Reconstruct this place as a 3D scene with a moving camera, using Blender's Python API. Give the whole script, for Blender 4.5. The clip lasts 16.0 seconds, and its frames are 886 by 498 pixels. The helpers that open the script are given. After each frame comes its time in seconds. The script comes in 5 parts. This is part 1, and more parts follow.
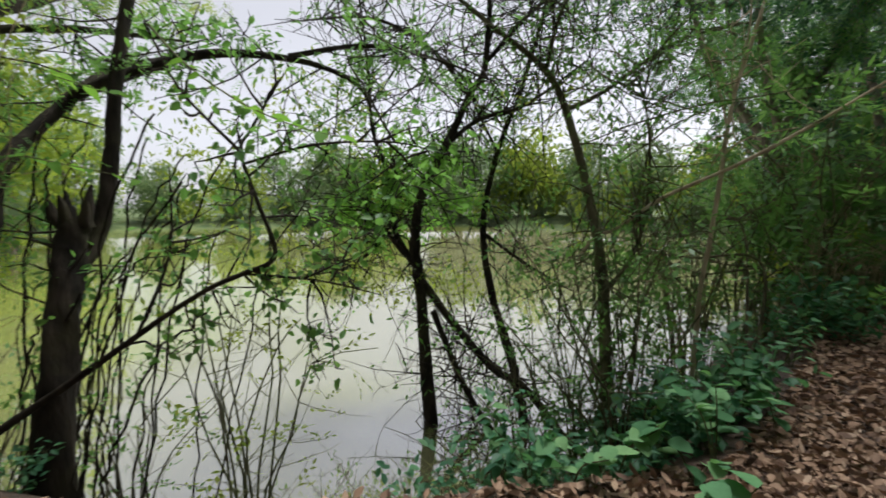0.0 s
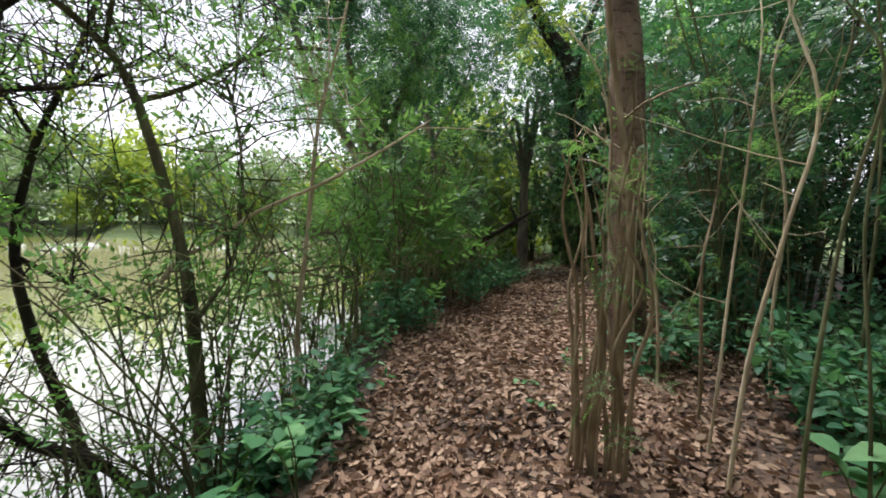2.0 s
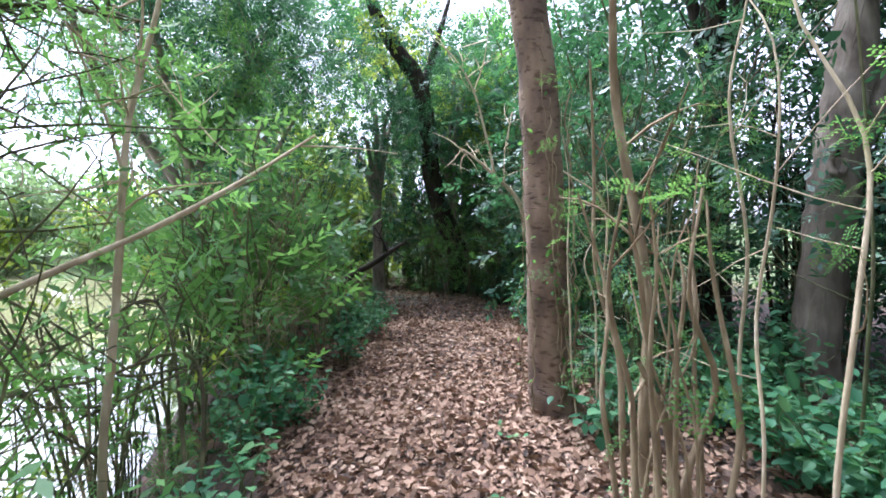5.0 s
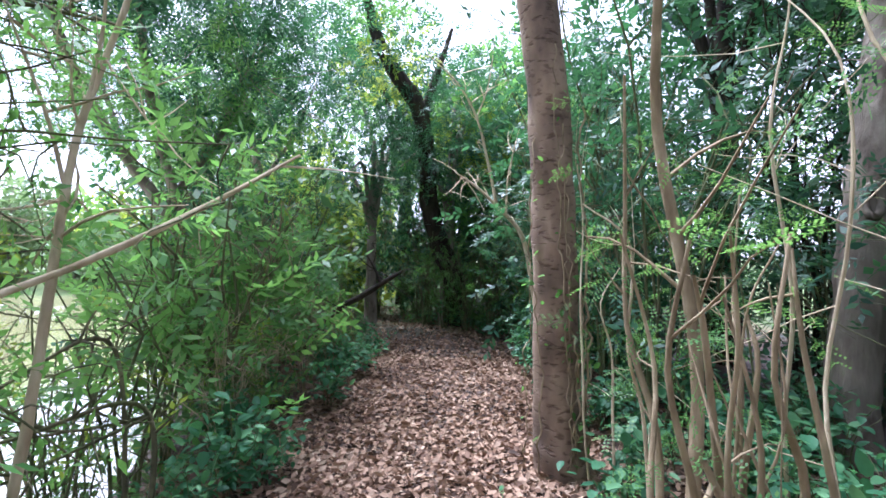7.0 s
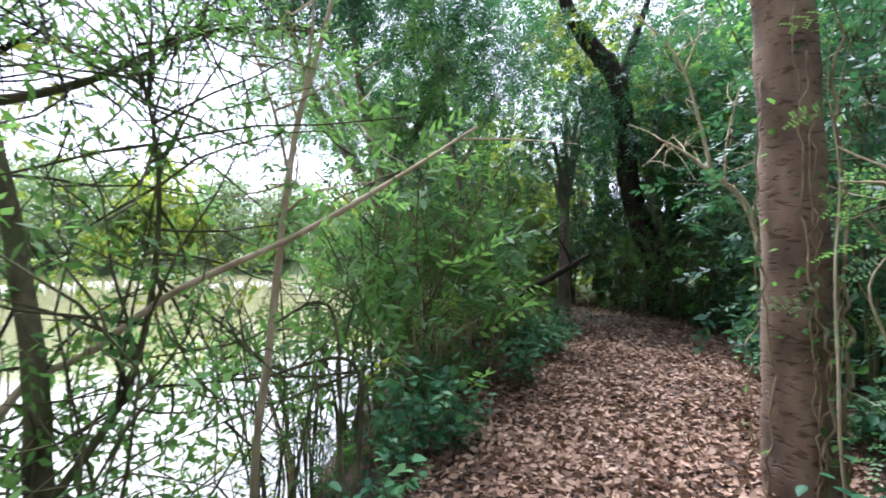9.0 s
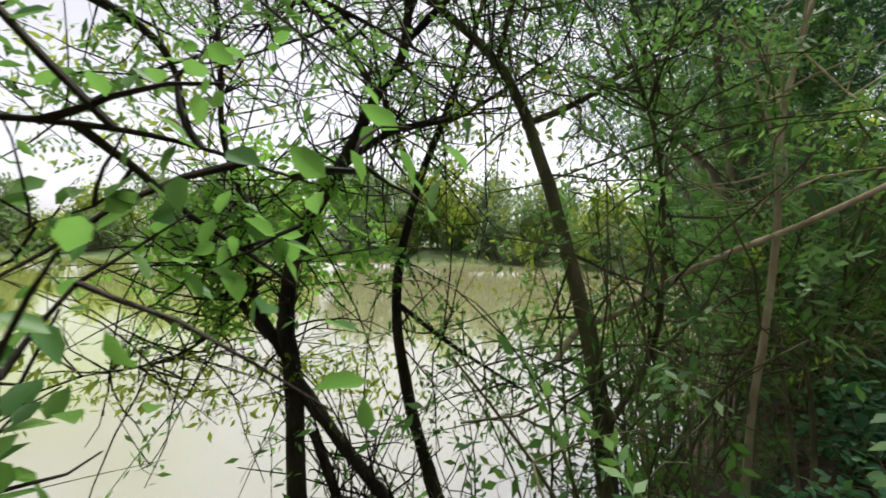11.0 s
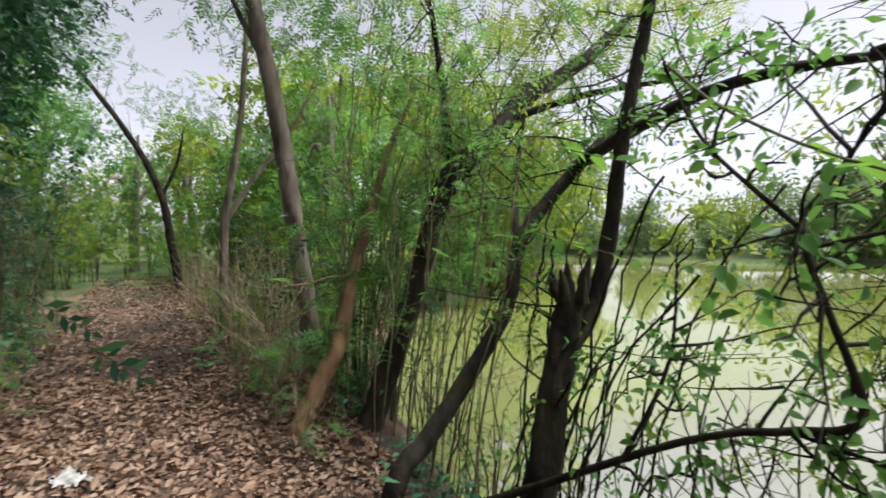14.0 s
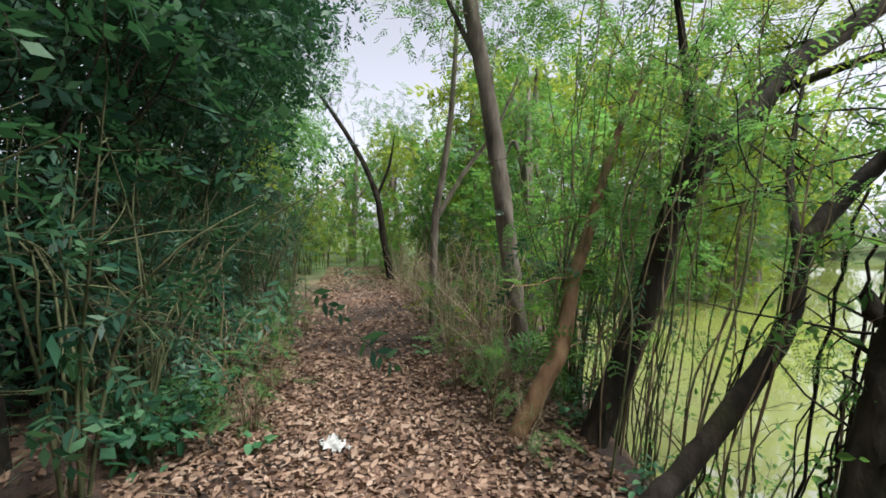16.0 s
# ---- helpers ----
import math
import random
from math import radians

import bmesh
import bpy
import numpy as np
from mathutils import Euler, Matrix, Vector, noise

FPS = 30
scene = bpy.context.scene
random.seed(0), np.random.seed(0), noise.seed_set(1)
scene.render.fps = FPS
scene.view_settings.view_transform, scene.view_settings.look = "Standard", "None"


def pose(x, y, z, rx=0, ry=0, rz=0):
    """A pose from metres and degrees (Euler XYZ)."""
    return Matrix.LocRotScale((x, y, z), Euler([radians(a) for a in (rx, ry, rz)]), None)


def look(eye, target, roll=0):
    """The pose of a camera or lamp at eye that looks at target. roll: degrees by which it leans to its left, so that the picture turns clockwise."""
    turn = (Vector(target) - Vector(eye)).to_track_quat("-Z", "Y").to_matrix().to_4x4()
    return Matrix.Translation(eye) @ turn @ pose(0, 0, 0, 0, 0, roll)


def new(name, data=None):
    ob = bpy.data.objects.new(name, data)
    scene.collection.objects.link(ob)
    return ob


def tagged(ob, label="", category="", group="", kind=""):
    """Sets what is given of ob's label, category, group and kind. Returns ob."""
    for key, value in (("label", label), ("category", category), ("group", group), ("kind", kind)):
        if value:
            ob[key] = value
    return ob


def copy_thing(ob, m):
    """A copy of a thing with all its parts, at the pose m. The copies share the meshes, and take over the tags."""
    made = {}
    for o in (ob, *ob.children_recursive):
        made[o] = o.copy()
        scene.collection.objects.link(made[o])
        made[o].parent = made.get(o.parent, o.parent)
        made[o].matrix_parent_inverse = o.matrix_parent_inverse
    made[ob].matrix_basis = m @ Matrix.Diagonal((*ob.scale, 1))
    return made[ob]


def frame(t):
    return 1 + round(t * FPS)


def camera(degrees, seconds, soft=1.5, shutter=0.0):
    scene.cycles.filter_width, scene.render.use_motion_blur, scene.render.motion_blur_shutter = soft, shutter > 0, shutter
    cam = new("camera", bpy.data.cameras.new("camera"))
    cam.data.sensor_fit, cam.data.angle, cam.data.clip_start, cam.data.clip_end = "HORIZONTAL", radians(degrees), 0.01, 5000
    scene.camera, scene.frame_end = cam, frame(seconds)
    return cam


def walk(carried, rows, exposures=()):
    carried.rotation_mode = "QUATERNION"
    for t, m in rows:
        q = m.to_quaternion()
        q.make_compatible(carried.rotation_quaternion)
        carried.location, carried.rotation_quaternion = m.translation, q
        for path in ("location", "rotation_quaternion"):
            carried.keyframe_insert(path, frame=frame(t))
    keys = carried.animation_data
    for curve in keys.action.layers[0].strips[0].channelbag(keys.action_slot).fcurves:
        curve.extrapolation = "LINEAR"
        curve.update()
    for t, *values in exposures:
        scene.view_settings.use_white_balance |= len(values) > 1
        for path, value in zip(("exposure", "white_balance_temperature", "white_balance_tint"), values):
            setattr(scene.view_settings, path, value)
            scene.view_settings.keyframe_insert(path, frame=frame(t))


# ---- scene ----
cam = camera(88.6, 16.0, 1.65, 0.2)

PATH = [
    (0, (0.883, -0.418, 1.263), (0.560, 1.547, 1.075), -0.3),
    (0.5, (0.978, -0.281, 1.269), (1.107, 1.708, 1.099), 0.1),
    (1, (1.066, -0.208, 1.304), (1.611, 1.710, 1.150), 0.5),
    (1.5, (1.198, -0.140, 1.319), (2.084, 1.646, 1.156), 0.4),
    (2, (1.264, -0.127, 1.338), (2.392, 1.517, 1.180), 0.7),
    (2.5, (1.332, -0.061, 1.330), (2.616, 1.462, 1.160), 0.2),
    (3, (1.402, 0.110, 1.306), (2.793, 1.533, 1.110), -0.6),
    (3.5, (1.484, 0.336, 1.349), (2.932, 1.696, 1.118), -1.0),
    (4, (1.472, 0.535, 1.348), (2.988, 1.821, 1.130), -1.3),
    (4.5, (1.429, 0.820, 1.448), (3.042, 1.984, 1.241), -1.1),
    (5, (1.553, 1.054, 1.553), (3.206, 2.176, 1.465), -1.3),
    (5.2, (1.641, 1.111, 1.577), (3.295, 2.235, 1.537), -1.3),
    (7.3, (1.937, 1.310, 1.605), (3.601, 2.420, 1.645), 0.5),
    (7.5, (2.081, 1.327, 1.578), (3.724, 2.466, 1.622), 0.0),
    (8, (2.130, 1.310, 1.558), (3.672, 2.583, 1.570), 0.2),
    (8.5, (2.151, 1.281, 1.549), (3.468, 2.786, 1.529), -0.5),
    (9, (1.992, 1.303, 1.523), (3.055, 2.997, 1.496), -0.4),
    (9.5, (1.687, 1.458, 1.525), (2.510, 3.280, 1.478), 0.6),
    (10, (1.360, 1.405, 1.524), (1.855, 3.342, 1.472), 1.1),
    (10.2, (1.174, 1.450, 1.500), (1.598, 3.404, 1.451), 1.3),
    (12.3, (0.512, 1.100, 1.441), (-0.344, 2.906, 1.368), -0.3),
    (12.5, (0.475, 1.109, 1.443), (-0.551, 2.824, 1.358), -0.4),
    (13, (0.407, 1.037, 1.432), (-1.024, 2.431, 1.337), 0.2),
    (13.5, (0.277, 0.634, 1.506), (-1.360, 1.779, 1.399), 0.7),
    (14, (0.242, 0.186, 1.533), (-1.567, 1.037, 1.473), 0.4),
    (14.5, (0.099, 0.048, 1.552), (-1.820, 0.606, 1.482), 0.4),
    (15, (-0.009, -0.002, 1.555), (-1.974, 0.357, 1.461), 0.5),
    (15.5, (-0.021, -0.031, 1.565), (-2.008, 0.174, 1.464), 0.3),
    (16, (0.006, -0.097, 1.566), (-1.990, 0.002, 1.476), 0.6),
]
EXPOSURES = [
    (0.0, 0.53, 6300, 4), (0.5, 0.52, 6350, 4), (1.0, 0.9, 6400, 5), (1.5, 1.12, 6350, 6), (2.5, 1.7, 5950, 8), (3.5, 1.96, 5400, 10), (4.2, 2.14, 5350, 12), (5.0, 2.34, 5350, 15), (7.5, 2.35, 5200, 17), (8.5, 2.42, 5150, 20),
    (9.5, 1.4, 6100, 8), (10.5, 0.95, 6450, 6), (12.5, 0.62, 6200, 10), (13.0, 0.8, 6150, 9), (13.5, 0.8, 6150, 8), (14.5, 0.8, 6150, 8), (16.0, 0.96, 6050, 6),
]
walk(cam, [(t, look(eye, aim, roll)) for t, eye, aim, roll in PATH], EXPOSURES)

# ---- light: a bright overcast sky ----
world = bpy.data.worlds.new("overcast_sky")
scene.world = world
world.use_nodes = True
wn, wl = world.node_tree.nodes, world.node_tree.links
sky = wn.new("ShaderNodeTexSky")
sky.sky_type = "NISHITA"
sky.sun_disc = False
sky.sun_elevation, sky.sun_rotation = radians(67), radians(23)
sky.dust_density, sky.air_density, sky.ozone_density = 1.2, 1.0, 0.6
grey = wn.new("ShaderNodeHueSaturation")
grey.inputs["Saturation"].default_value = 0.12
wl.new(sky.outputs["Color"], grey.inputs["Color"])
blush = wn.new("ShaderNodeMixRGB")
blush.blend_type, blush.inputs["Fac"].default_value, blush.inputs["Color2"].default_value = "MULTIPLY", 1.0, (1.0, 0.95, 1.02, 1)
wl.new(grey.outputs["Color"], blush.inputs["Color1"])
wl.new(blush.outputs["Color"], wn["Background"].inputs["Color"])
wn["Background"].inputs["Strength"].default_value = 0.11
sun = new("sun", bpy.data.lights.new("sun", "SUN"))
sun.data.energy, sun.data.angle, sun.data.color = 4.0, radians(30), (1.0, 0.97, 0.93)
sun.matrix_world = look((0, 0, 30), (-3, -7, 12))


# ---- materials ----
def material(name):
    m = bpy.data.materials.new(name)
    m.use_nodes = True
    return m, m.node_tree.nodes, m.node_tree.links, m.node_tree.nodes["Principled BSDF"]


def ramp(nodes, stops):
    r = nodes.new("ShaderNodeValToRGB")
    while len(r.color_ramp.elements) < len(stops):
        r.color_ramp.elements.new(0.5)
    for e, (at, col) in zip(r.color_ramp.elements, stops):
        e.position, e.color = at, (*col, 1)
    return r


def noise_node(nodes, links, scale, detail=4.0, stretch=None):
    n = nodes.new("ShaderNodeTexNoise")
    n.inputs["Scale"].default_value, n.inputs["Detail"].default_value = scale, detail
    co = nodes.new("ShaderNodeTexCoord")
    if stretch:
        mp = nodes.new("ShaderNodeMapping")
        mp.inputs["Scale"].default_value = stretch
        links.new(co.outputs["Object"], mp.inputs["Vector"])
        links.new(mp.outputs["Vector"], n.inputs["Vector"])
    else:
        links.new(co.outputs["Object"], n.inputs["Vector"])
    return n


def leaf_material(name, stops, through_col, gloss=0.42, share=0.4, pick="Random Per Island"):
    """Leaf: varied green from leaf to leaf, mottled, letting some light through."""
    m, nodes, links, b = material(name)
    if pick == "Random Per Island":
        src = nodes.new("ShaderNodeNewGeometry").outputs["Random Per Island"]
    else:
        src = nodes.new("ShaderNodeObjectInfo").outputs["Random"]
    n = noise_node(nodes, links, 1.3, 2.0)
    mix = nodes.new("ShaderNodeMath")
    mix.operation = "MULTIPLY_ADD"
    links.new(n.outputs["Fac"], mix.inputs[0])
    mix.inputs[1].default_value = 0.7
    half = nodes.new("ShaderNodeMath")
    half.operation = "MULTIPLY_ADD"
    links.new(src, half.inputs[0])
    half.inputs[1].default_value, half.inputs[2].default_value = 0.75, -0.22
    links.new(half.outputs[0], mix.inputs[2])
    r = ramp(nodes, stops)
    links.new(mix.outputs[0], r.inputs["Fac"])
    fine = noise_node(nodes, links, 60.0, 3.0)
    dab = nodes.new("ShaderNodeMixRGB")
    dab.blend_type = "MULTIPLY"
    dab.inputs["Fac"].default_value = 0.35
    links.new(r.outputs["Color"], dab.inputs["Color1"])
    links.new(fine.outputs["Fac"], dab.inputs["Color2"])
    links.new(dab.outputs["Color"], b.inputs["Base Color"])
    b.inputs["Roughness"].default_value = gloss
    b.inputs["Specular IOR Level"].default_value = 0.22
    tr = nodes.new("ShaderNodeBsdfTranslucent")
    tint = nodes.new("ShaderNodeMixRGB")
    tint.blend_type = "MIX"
    tint.inputs["Fac"].default_value = 0.6
    links.new(dab.outputs["Color"], tint.inputs["Color1"])
    tint.inputs["Color2"].default_value = (*through_col, 1)
    links.new(tint.outputs["Color"], tr.inputs["Color"])
    mx = nodes.new("ShaderNodeMixShader")
    mx.inputs["Fac"].default_value = share
    links.new(b.outputs["BSDF"], mx.inputs[1])
    links.new(tr.outputs["BSDF"], mx.inputs[2])
    links.new(mx.outputs["Shader"], nodes["Material Output"].inputs["Surface"])
    return m


def bark_material(name, dark, mid, light, scale=9.0, bump=0.6, moss=None):
    m, nodes, links, b = material(name)
    n = noise_node(nodes, links, scale, 8.0, (1.0, 1.0, 0.35))
    r = ramp(nodes, [(0.3, dark), (0.5, mid), (0.72, light)])
    links.new(n.outputs["Fac"], r.inputs["Fac"])
    out = r.outputs["Color"]
    spots = noise_node(nodes, links, 3.1, 5.0)
    sr = ramp(nodes, [(0.5, (0, 0, 0)), (0.66, (1, 1, 1))])
    links.new(spots.outputs["Fac"], sr.inputs["Fac"])
    mixc = nodes.new("ShaderNodeMixRGB")
    links.new(sr.outputs["Color"], mixc.inputs["Fac"])
    links.new(out, mixc.inputs["Color1"])
    mixc.inputs["Color2"].default_value = (*(moss or mid), 1)
    links.new(mixc.outputs["Color"], b.inputs["Base Color"])
    b.inputs["Roughness"].default_value = 0.9
    b.inputs["Specular IOR Level"].default_value = 0.2
    fine = noise_node(nodes, links, scale * 5, 8.0, (1.0, 1.0, 0.25))
    bp = nodes.new("ShaderNodeBump")
    bp.inputs["Strength"].default_value, bp.inputs["Distance"].default_value = bump, 0.02
    links.new(fine.outputs["Fac"], bp.inputs["Height"])
    links.new(bp.outputs["Normal"], b.inputs["Normal"])
    return m


LEAF_MID = leaf_material("leaf_mid_green", [(0.1, (0.03, 0.085, 0.03)), (0.5, (0.08, 0.195, 0.06)), (0.9, (0.18, 0.32, 0.09))], (0.24, 0.48, 0.08), share=0.48)
# Dark green; on the west thicket it also stands in for shade.
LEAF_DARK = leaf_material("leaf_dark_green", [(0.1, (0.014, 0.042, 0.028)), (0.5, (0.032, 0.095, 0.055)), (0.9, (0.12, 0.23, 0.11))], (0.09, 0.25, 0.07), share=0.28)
LEAF_FEATHER = leaf_material("leaf_feathery", [(0.1, (0.038, 0.105, 0.035)), (0.5, (0.09, 0.225, 0.068)), (0.9, (0.2, 0.36, 0.11))], (0.27, 0.5, 0.09), share=0.5)
# Yellow-green; also used where backlight is put into the leaf colour.
LEAF_YELLOW = leaf_material("leaf_yellow_green", [(0.1, (0.08, 0.16, 0.015)), (0.5, (0.17, 0.28, 0.025)), (0.9, (0.3, 0.36, 0.04))], (0.45, 0.53, 0.08), share=0.5)
# Far shore haze is put into this paler leaf colour.
LEAF_HAZE_PALE = leaf_material("leaf_far_haze_pale", [(0.1, (0.11, 0.165, 0.08)), (0.5, (0.18, 0.25, 0.12)), (0.9, (0.28, 0.35, 0.17))], (0.28, 0.42, 0.14), share=0.35)
LEAF_BROAD = leaf_material("leaf_broad", [(0.1, (0.05, 0.15, 0.06)), (0.5, (0.1, 0.25, 0.11)), (0.9, (0.2, 0.36, 0.15))], (0.18, 0.4, 0.09), gloss=0.68, share=0.35, pick="Object")
LEAF_BROAD_MASS = leaf_material("leaf_broad_mass", [(0.1, (0.03, 0.1, 0.055)), (0.5, (0.07, 0.2, 0.1)), (0.9, (0.17, 0.33, 0.16))], (0.14, 0.36, 0.09), gloss=0.5, share=0.35)
# These two put backlight into the leaf: yellower and more translucent.
LEAF_LIT_MASS = leaf_material("leaf_clump_backlit", [(0.1, (0.06, 0.17, 0.03)), (0.5, (0.11, 0.26, 0.05)), (0.9, (0.2, 0.36, 0.08))], (0.28, 0.56, 0.07), gloss=0.6, share=0.65)
LEAF_LIT = leaf_material("leaf_backlit_yellower", [(0.1, (0.06, 0.17, 0.02)), (0.5, (0.11, 0.26, 0.03)), (0.9, (0.2, 0.36, 0.05))], (0.24, 0.44, 0.06), gloss=0.75, share=0.55, pick="Object")
DRY = [(0.05, (0.03, 0.02, 0.016)), (0.2, (0.12, 0.07, 0.05)), (0.42, (0.27, 0.165, 0.11)), (0.75, (0.39, 0.26, 0.18)), (0.98, (0.48, 0.36, 0.27))]
LITTER = leaf_material("dry_leaf_litter", DRY, (0.3, 0.18, 0.09), gloss=0.75, share=0.08)
LITTER_ONE = leaf_material("dry_leaf", DRY, (0.3, 0.18, 0.09), gloss=0.75, share=0.08, pick="Object")
# Near-black brown bark, mottled at random.
BARK_DARK = bark_material("bark_near_black", (0.01, 0.008, 0.006), (0.026, 0.02, 0.015), (0.06, 0.046, 0.034), moss=(0.04, 0.036, 0.018))
BARK_GREY = bark_material("bark_grey_brown", (0.08, 0.062, 0.05), (0.2, 0.16, 0.13), (0.32, 0.27, 0.22), scale=7.0, moss=(0.2, 0.17, 0.14))
BARK_RED = bark_material("bark_reddish", (0.08, 0.045, 0.026), (0.24, 0.14, 0.08), (0.42, 0.27, 0.15), scale=6.0, moss=(0.14, 0.11, 0.05))
BARK_GREEN = bark_material("bark_greenish", (0.03, 0.028, 0.015), (0.085, 0.075, 0.04), (0.17, 0.15, 0.085), moss=(0.09, 0.1, 0.04))
STEM_DRY = bark_material("stem_dry_tan", (0.12, 0.085, 0.05), (0.25, 0.185, 0.115), (0.42, 0.33, 0.22), scale=14.0, bump=0.4, moss=(0.2, 0.15, 0.09))
STEM_PALE = bark_material("stem_pale_tan", (0.3, 0.23, 0.15), (0.46, 0.37, 0.25), (0.62, 0.52, 0.38), scale=14.0, bump=0.3, moss=(0.36, 0.3, 0.18))
STEM_GREEN = bark_material("stem_green_brown", (0.04, 0.045, 0.02), (0.1, 0.11, 0.05), (0.19, 0.19, 0.1), scale=14.0, bump=0.3, moss=(0.12, 0.1, 0.06))


def scarred_bark():
    """Brown bark with short dark sideways scars and pale flakes."""
    m, nodes, links, b = material("bark_scarred_brown")
    n = noise_node(nodes, links, 5.0, 8.0, (1.0, 1.0, 0.5))
    r = ramp(nodes, [(0.3, (0.1, 0.065, 0.048)), (0.5, (0.2, 0.132, 0.09)), (0.7, (0.32, 0.225, 0.155))])
    links.new(n.outputs["Fac"], r.inputs["Fac"])
    sc = noise_node(nodes, links, 14.0, 4.0, (1.0, 1.0, 2.6))
    sr = ramp(nodes, [(0.33, (0.55, 0.49, 0.46)), (0.46, (1, 1, 1))])
    links.new(sc.outputs["Fac"], sr.inputs["Fac"])
    mul = nodes.new("ShaderNodeMixRGB")
    mul.blend_type, mul.inputs["Fac"].default_value = "MULTIPLY", 1.0
    links.new(r.outputs["Color"], mul.inputs["Color1"])
    links.new(sr.outputs["Color"], mul.inputs["Color2"])
    links.new(mul.outputs["Color"], b.inputs["Base Color"])
    b.inputs["Roughness"].default_value = 0.92
    add = nodes.new("ShaderNodeMath")
    links.new(n.outputs["Fac"], add.inputs[0])
    links.new(sr.outputs["Color"], add.inputs[1])
    bp = nodes.new("ShaderNodeBump")
    bp.inputs["Strength"].default_value, bp.inputs["Distance"].default_value = 0.9, 0.02
    links.new(add.outputs[0], bp.inputs["Height"])
    links.new(bp.outputs["Normal"], b.inputs["Normal"])
    return m


BARK_PATH = scarred_bark()


def ground_material():
    m, nodes, links, b = material("forest_floor")
    big = noise_node(nodes, links, 0.9, 5.0)
    r = ramp(nodes, [(0.3, (0.03, 0.021, 0.017)), (0.5, (0.075, 0.05, 0.038)), (0.68, (0.2, 0.122, 0.085))])
    links.new(big.outputs["Fac"], r.inputs["Fac"])
    vor = nodes.new("ShaderNodeTexVoronoi")
    vor.inputs["Scale"].default_value = 26.0
    co = nodes.new("ShaderNodeTexCoord")
    links.new(co.outputs["Object"], vor.inputs["Vector"])
    bits = ramp(nodes, [(0.0, (0.35, 0.35, 0.35)), (0.5, (0.8, 0.75, 0.7)), (1.0, (1.3, 1.15, 1.0))])
    links.new(vor.outputs["Color"], bits.inputs["Fac"])
    mul = nodes.new("ShaderNodeMixRGB")
    mul.blend_type, mul.inputs["Fac"].default_value = "MULTIPLY", 0.8
    links.new(r.outputs["Color"], mul.inputs["Color1"])
    links.new(bits.outputs["Color"], mul.inputs["Color2"])
    geo = nodes.new("ShaderNodeNewGeometry")
    ln = nodes.new("ShaderNodeVectorMath")
    ln.operation = "LENGTH"
    links.new(geo.outputs["Position"], ln.inputs[0])
    away = nodes.new("ShaderNodeMapRange")
    away.inputs["From Min"].default_value, away.inputs["From Max"].default_value = 11.0, 17.0
    links.new(ln.outputs["Value"], away.inputs["Value"])
    grass = ramp(nodes, [(0.35, (0.05, 0.085, 0.025)), (0.65, (0.12, 0.15, 0.05))])
    links.new(big.outputs["Fac"], grass.inputs["Fac"])
    mixg = nodes.new("ShaderNodeMixRGB")
    links.new(away.outputs["Result"], mixg.inputs["Fac"])
    links.new(mul.outputs["Color"], mixg.inputs["Color1"])
    links.new(grass.outputs["Color"], mixg.inputs["Color2"])
    links.new(mixg.outputs["Color"], b.inputs["Base Color"])
    b.inputs["Roughness"].default_value = 0.95
    fine = noise_node(nodes, links, 45.0, 8.0)
    bp = nodes.new("ShaderNodeBump")
    bp.inputs["Strength"].default_value, bp.inputs["Distance"].default_value = 0.8, 0.02
    links.new(fine.outputs["Fac"], bp.inputs["Height"])
    links.new(bp.outputs["Normal"], b.inputs["Normal"])
    return m


def water_material():
    m, nodes, links, b = material("murky_pond_water")
    n = noise_node(nodes, links, 0.12, 4.0)
    r = ramp(nodes, [(0.3, (0.2, 0.225, 0.055)), (0.42, (0.2, 0.205, 0.085)), (0.52, (0.2, 0.195, 0.1))])
    geo, sep = nodes.new("ShaderNodeNewGeometry"), nodes.new("ShaderNodeSeparateXYZ")
    links.new(geo.outputs["Position"], sep.inputs[0])
    # West side greener: the bank trees' reflection is put into the water colour.
    reflected_green = nodes.new("ShaderNodeMapRange")
    reflected_green.inputs["From Min"].default_value, reflected_green.inputs["From Max"].default_value = -5.2, -2.8
    reflected_green.inputs["To Min"].default_value, reflected_green.inputs["To Max"].default_value = -0.22, 0.1
    links.new(sep.outputs["X"], reflected_green.inputs["Value"])
    add = nodes.new("ShaderNodeMath")
    links.new(n.outputs["Fac"], add.inputs[0])
    links.new(reflected_green.outputs["Result"], add.inputs[1])
    links.new(add.outputs[0], r.inputs["Fac"])
    links.new(r.outputs["Color"], b.inputs["Base Color"])
    b.inputs["Roughness"].default_value, b.inputs["IOR"].default_value = 0.03, 3.0
    # Weaker mirror where that reflection is painted.
    mirror_share = nodes.new("ShaderNodeMapRange")
    mirror_share.inputs["From Min"].default_value, mirror_share.inputs["From Max"].default_value = 0.3, 0.52
    mirror_share.inputs["To Min"].default_value, mirror_share.inputs["To Max"].default_value = 0.2, 0.95
    links.new(add.outputs[0], mirror_share.inputs["Value"])
    links.new(mirror_share.outputs["Result"], b.inputs["Specular IOR Level"])
    w = noise_node(nodes, links, 2.2, 3.0)
    bp = nodes.new("ShaderNodeBump")
    bp.inputs["Strength"].default_value, bp.inputs["Distance"].default_value = 0.05, 0.05
    links.new(w.outputs["Fac"], bp.inputs["Height"])
    links.new(bp.outputs["Normal"], b.inputs["Normal"])
    return m


GROUND, WATER = ground_material(), water_material()

